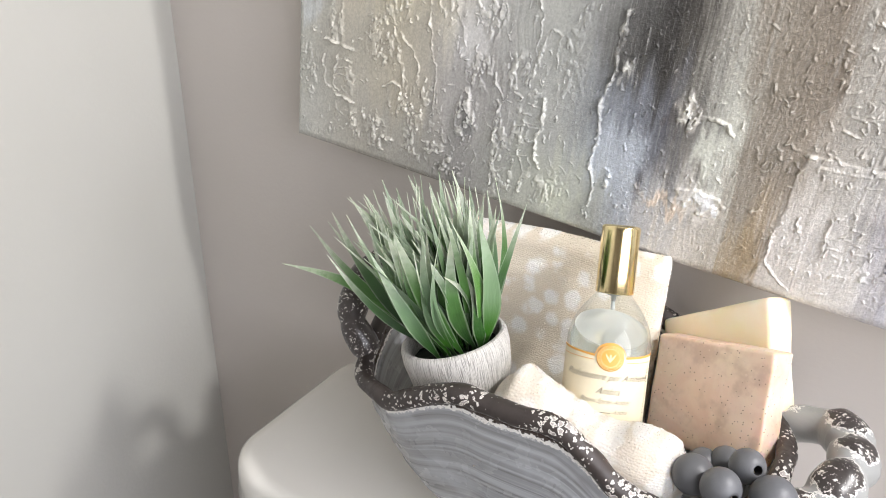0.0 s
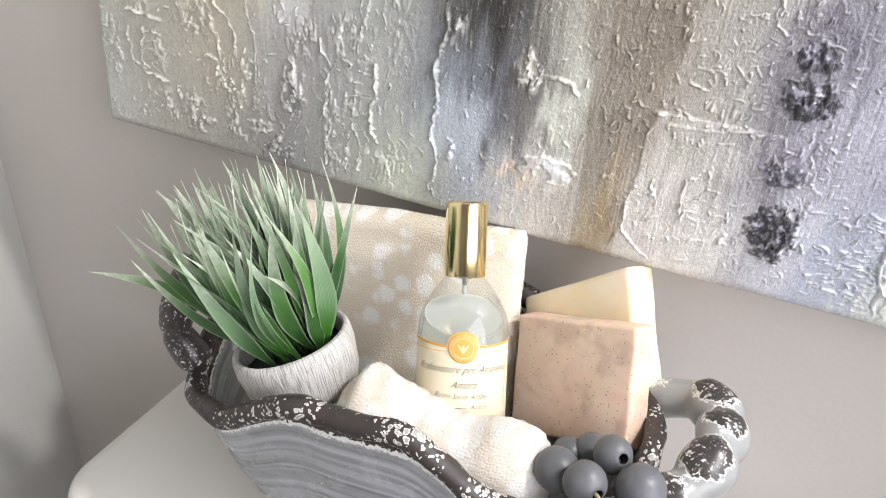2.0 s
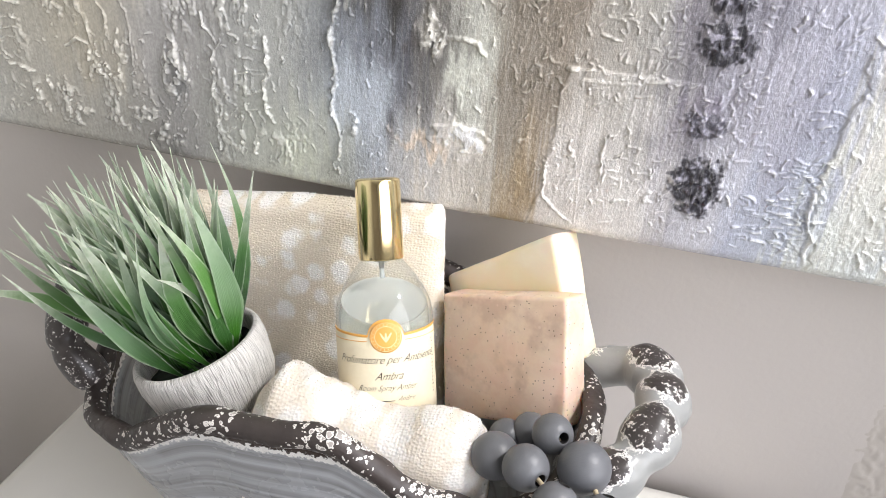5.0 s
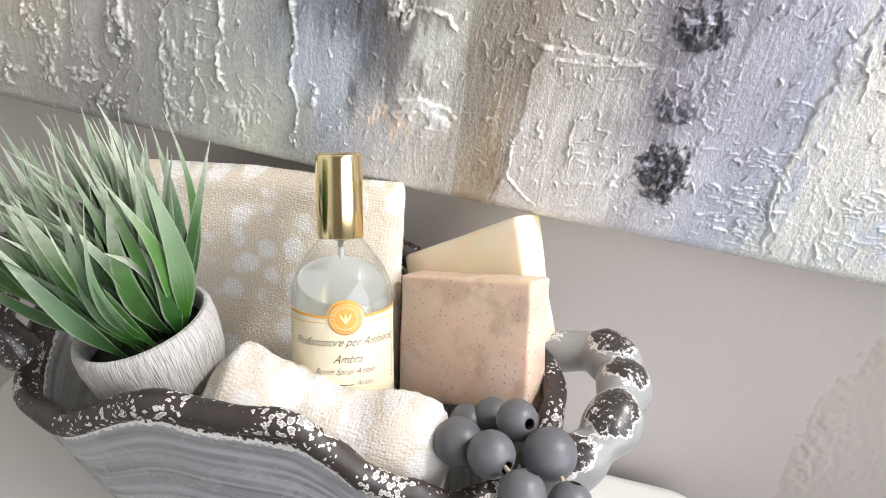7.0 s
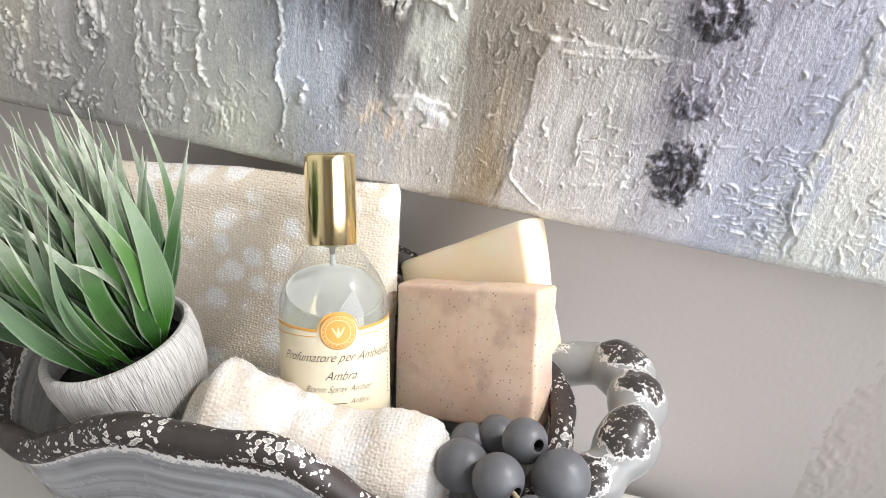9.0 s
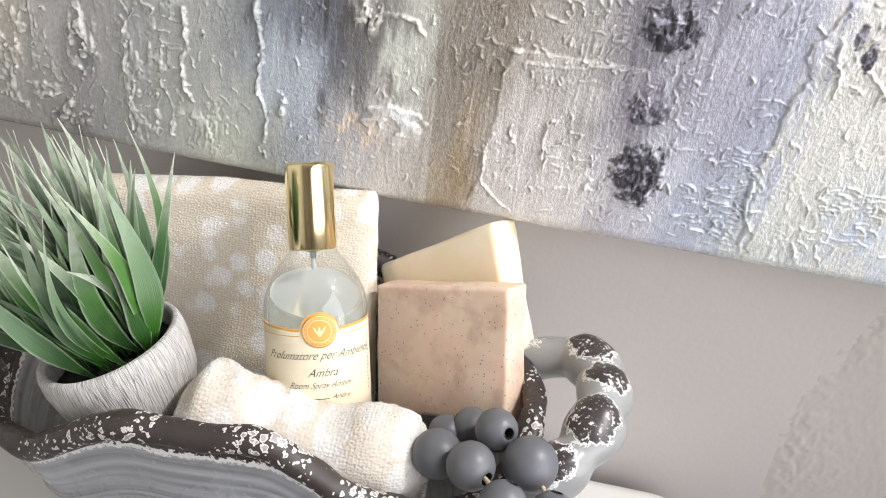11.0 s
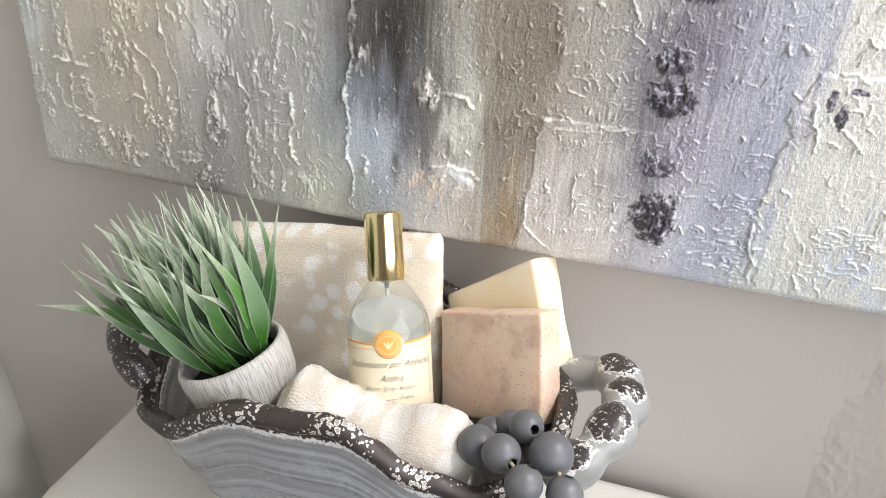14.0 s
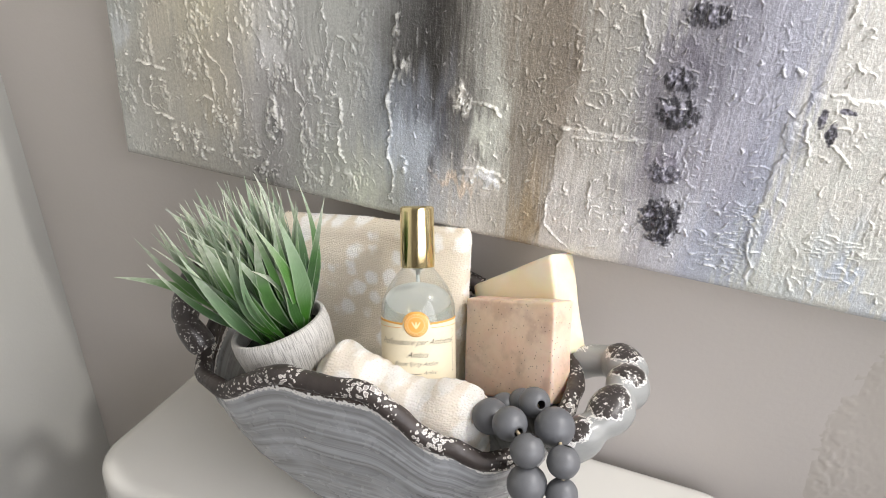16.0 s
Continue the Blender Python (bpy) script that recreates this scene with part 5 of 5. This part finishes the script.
def leaf_mesh(base, tip, width, sag, twist, sway):
    """A thin blade, a little folded, broad at a third and drawn out to a fine point."""
    base, tip = Vector(base), Vector(tip)
    d = tip - base
    side = d.cross(Vector((0.38 + twist, -0.80, 0.42 + 0.3 * twist))).normalized()
    up = side.cross(d).normalized()
    n = 14
    rows, uvs = [], []
    for i in range(n + 1):
        s = i / n
        p = base.lerp(tip, s) + (up * sag + side * sway) * math.sin(math.pi * s) * d.length
        w = max(width * (0.13 + 0.87 * math.sin(math.pi / 2 * min(s / 0.46, 1)) ** 1.8) * (1 - max(0, (s - 0.38) / 0.62) ** 1.5), 0.0003)
        fold = (0.09 + 0.07 * math.sin(7 * s + sag * 40)) * w
        tw = Matrix.Rotation(twist * 1.3 * (s - 0.3), 3, d.normalized())
        a, b = tw @ side, tw @ up
        rows.append([p - a * w * 0.5 + b * fold * 0.5, p - b * 0.00025 - b * fold * 0.35, p + a * w * 0.5 + b * fold * 0.5, p + b * 0.00025 - b * fold * 0.35])
        uvs.append([(0.0, s), (0.5, s), (1.0, s), (0.5, s)])
    bm = rings(rows, True, (True, True), uvs)
    bm.normal_update()
    for e in bm.edges:
        if len(e.link_faces) == 2 and e.calc_face_angle(0.0) > 0.9:
            e.smooth = False
    return bm


def plant():
    t = thing("potted_grass_plant", POT_AT - POT_AXIS * 0.05, "artificial green grass plant in a pale ribbed cement pot", "potted plant")
    here = frame_of(POT_AXIS, POT_AT, (0.3, -0.95, 0))
    prof = [(0.0002, -0.043), (0.019, -0.043), (0.0225, -0.0418), (0.028, -0.036), (0.0325, -0.025), (0.0348, -0.010), (0.0345, -0.003), (0.0335, -0.0005), (0.0318, 0.0), (0.0300, -0.0012), (0.0296, -0.006), (0.0300, -0.014), (0.0002, -0.015)]
    prof = [(r_ * 0.94, z_) for r_, z_ in prof]
    fine = []
    for (a, b), (c, d) in zip(prof, prof[1:]):
        for s in range(4):
            fine.append((a + (c - a) * s / 4, b + (d - b) * s / 4))
    pot = part("pot", lathe(fine + [prof[-1]], 120, False, False), POT, label="pale grey cement pot with scratched ribs")
    soil = lathe([(0.0002, -0.009), (0.012, -0.008), (0.021, -0.010), (0.0280, -0.012), (0.0280, -0.014), (0.0002, -0.0135)], 40, False, False)
    for v in soil.verts:
        v.co.z += 0.0022 * noise.noise(v.co * 220)
    soil = part("soil", soil, SOIL, label="dark foam filling")
    for o in (pot, soil):
        o.matrix_world = here
    adopt(t, pot, soil)
    rnd = random.Random(12)
    tips = [((0.0799, -0.150, 0.9640), 0.0080, 0.06), ((0.0935, -0.140, 0.9920), 0.0075, 0.05), ((0.1030, -0.134, 0.9955), 0.0070, 0.06), ((0.1030, -0.130, 1.0003), 0.0080, 0.08),
            ((0.1138, -0.130, 1.0137), 0.0080, 0.07), ((0.1184, -0.134, 1.0173), 0.0085, 0.05), ((0.1245, -0.128, 1.0192), 0.0075, 0.08), ((0.1333, -0.122, 1.0288), 0.0080, 0.05),
            ((0.1463, -0.140, 1.0308), 0.0085, 0.03), ((0.1499, -0.132, 1.0318), 0.0095, 0.06), ((0.1498, -0.120, 1.0364), 0.0085, 0.04), ((0.1472, -0.110, 1.0338), 0.0080, 0.04),
            ((0.1646, -0.120, 1.0359), 0.0090, 0.05), ((0.1674, -0.115, 1.0422), 0.0080, 0.03), ((0.1785, -0.120, 1.0479), 0.0085, 0.03), ((0.1864, -0.130, 1.0349), 0.0095, 0.04),
            ((0.1760, -0.100, 1.0046), 0.0050, 0.02), ((0.2020, -0.120, 1.0428), 0.0060, 0.02), ((0.2238, -0.112, 1.0380), 0.0055, -0.05)]
    leaves = []
    for tip, width, sag in tips:
        tip = Vector(tip)
        flat = (tip - POT_AT) - (tip - POT_AT).dot(POT_AXIS) * POT_AXIS
        leaves.append((POT_AT - POT_AXIS * 0.009 + flat.normalized() * min(0.014, flat.length * 0.3) + Vector((0.004, rnd.uniform(-0.012, 0.008), 0)), tip, width, sag))
    right, deep = Vector((0.93, 0.36, 0.0)), Vector((-0.36, 0.93, 0.0))
    right = (right - right.dot(POT_AXIS) * POT_AXIS).normalized()
    deep = (deep - deep.dot(POT_AXIS) * POT_AXIS).normalized()
    for k in range(80):
        q, w = rnd.uniform(-1, 1), rnd.uniform(-1, 1)
        if q * q + w * w > 1:
            q, w = q * 0.7, w * 0.7
        root = POT_AT - POT_AXIS * 0.011 + right * (q * 0.019 + 0.003) + deep * (w * 0.018 + 0.002)
        a = radians(max(-34, -23 + 14 * q + rnd.gauss(0, 5)))
        d = right * math.sin(a) + Vector((0.05, 0.02, 1)) * math.cos(a) + deep * (0.20 * w + rnd.gauss(0, 0.09))
        length = rnd.choice((rnd.uniform(0.082, 0.104), rnd.uniform(0.055, 0.085)))
        leaves.append((root, root + d.normalized() * length, rnd.choice((rnd.uniform(0.0084, 0.0114), rnd.uniform(0.0054, 0.0076))), rnd.uniform(-0.02, 0.15)))
    # a tuft of fine pale blades behind
    for k in range(46):
        q, w = rnd.uniform(-0.9, 0.7), rnd.uniform(-0.3, 0.9)
        root = POT_AT - POT_AXIS * 0.010 + right * (q * 0.016 + 0.002) + deep * (w * 0.018 + 0.002)
        a = radians(-24 + 15 * q + rnd.gauss(0, 4))
        d = right * math.sin(a) + Vector((0.05, 0.02, 1)) * math.cos(a) + deep * (0.16 * w + rnd.gauss(0, 0.07))
        leaves.append((root, root + d.normalized() * rnd.uniform(0.080, 0.106), rnd.uniform(0.0036, 0.0054), rnd.uniform(0.0, 0.14)))
    for i, (root, tip, width, sag) in enumerate(leaves):
        turn = rnd.gauss(0, 0.15 if i < len(tips) else 0.65)
        adopt(t, part("leaf", leaf_mesh(root, tip, width, sag, turn, rnd.gauss(0, 0.06)), LEAF))


plant()
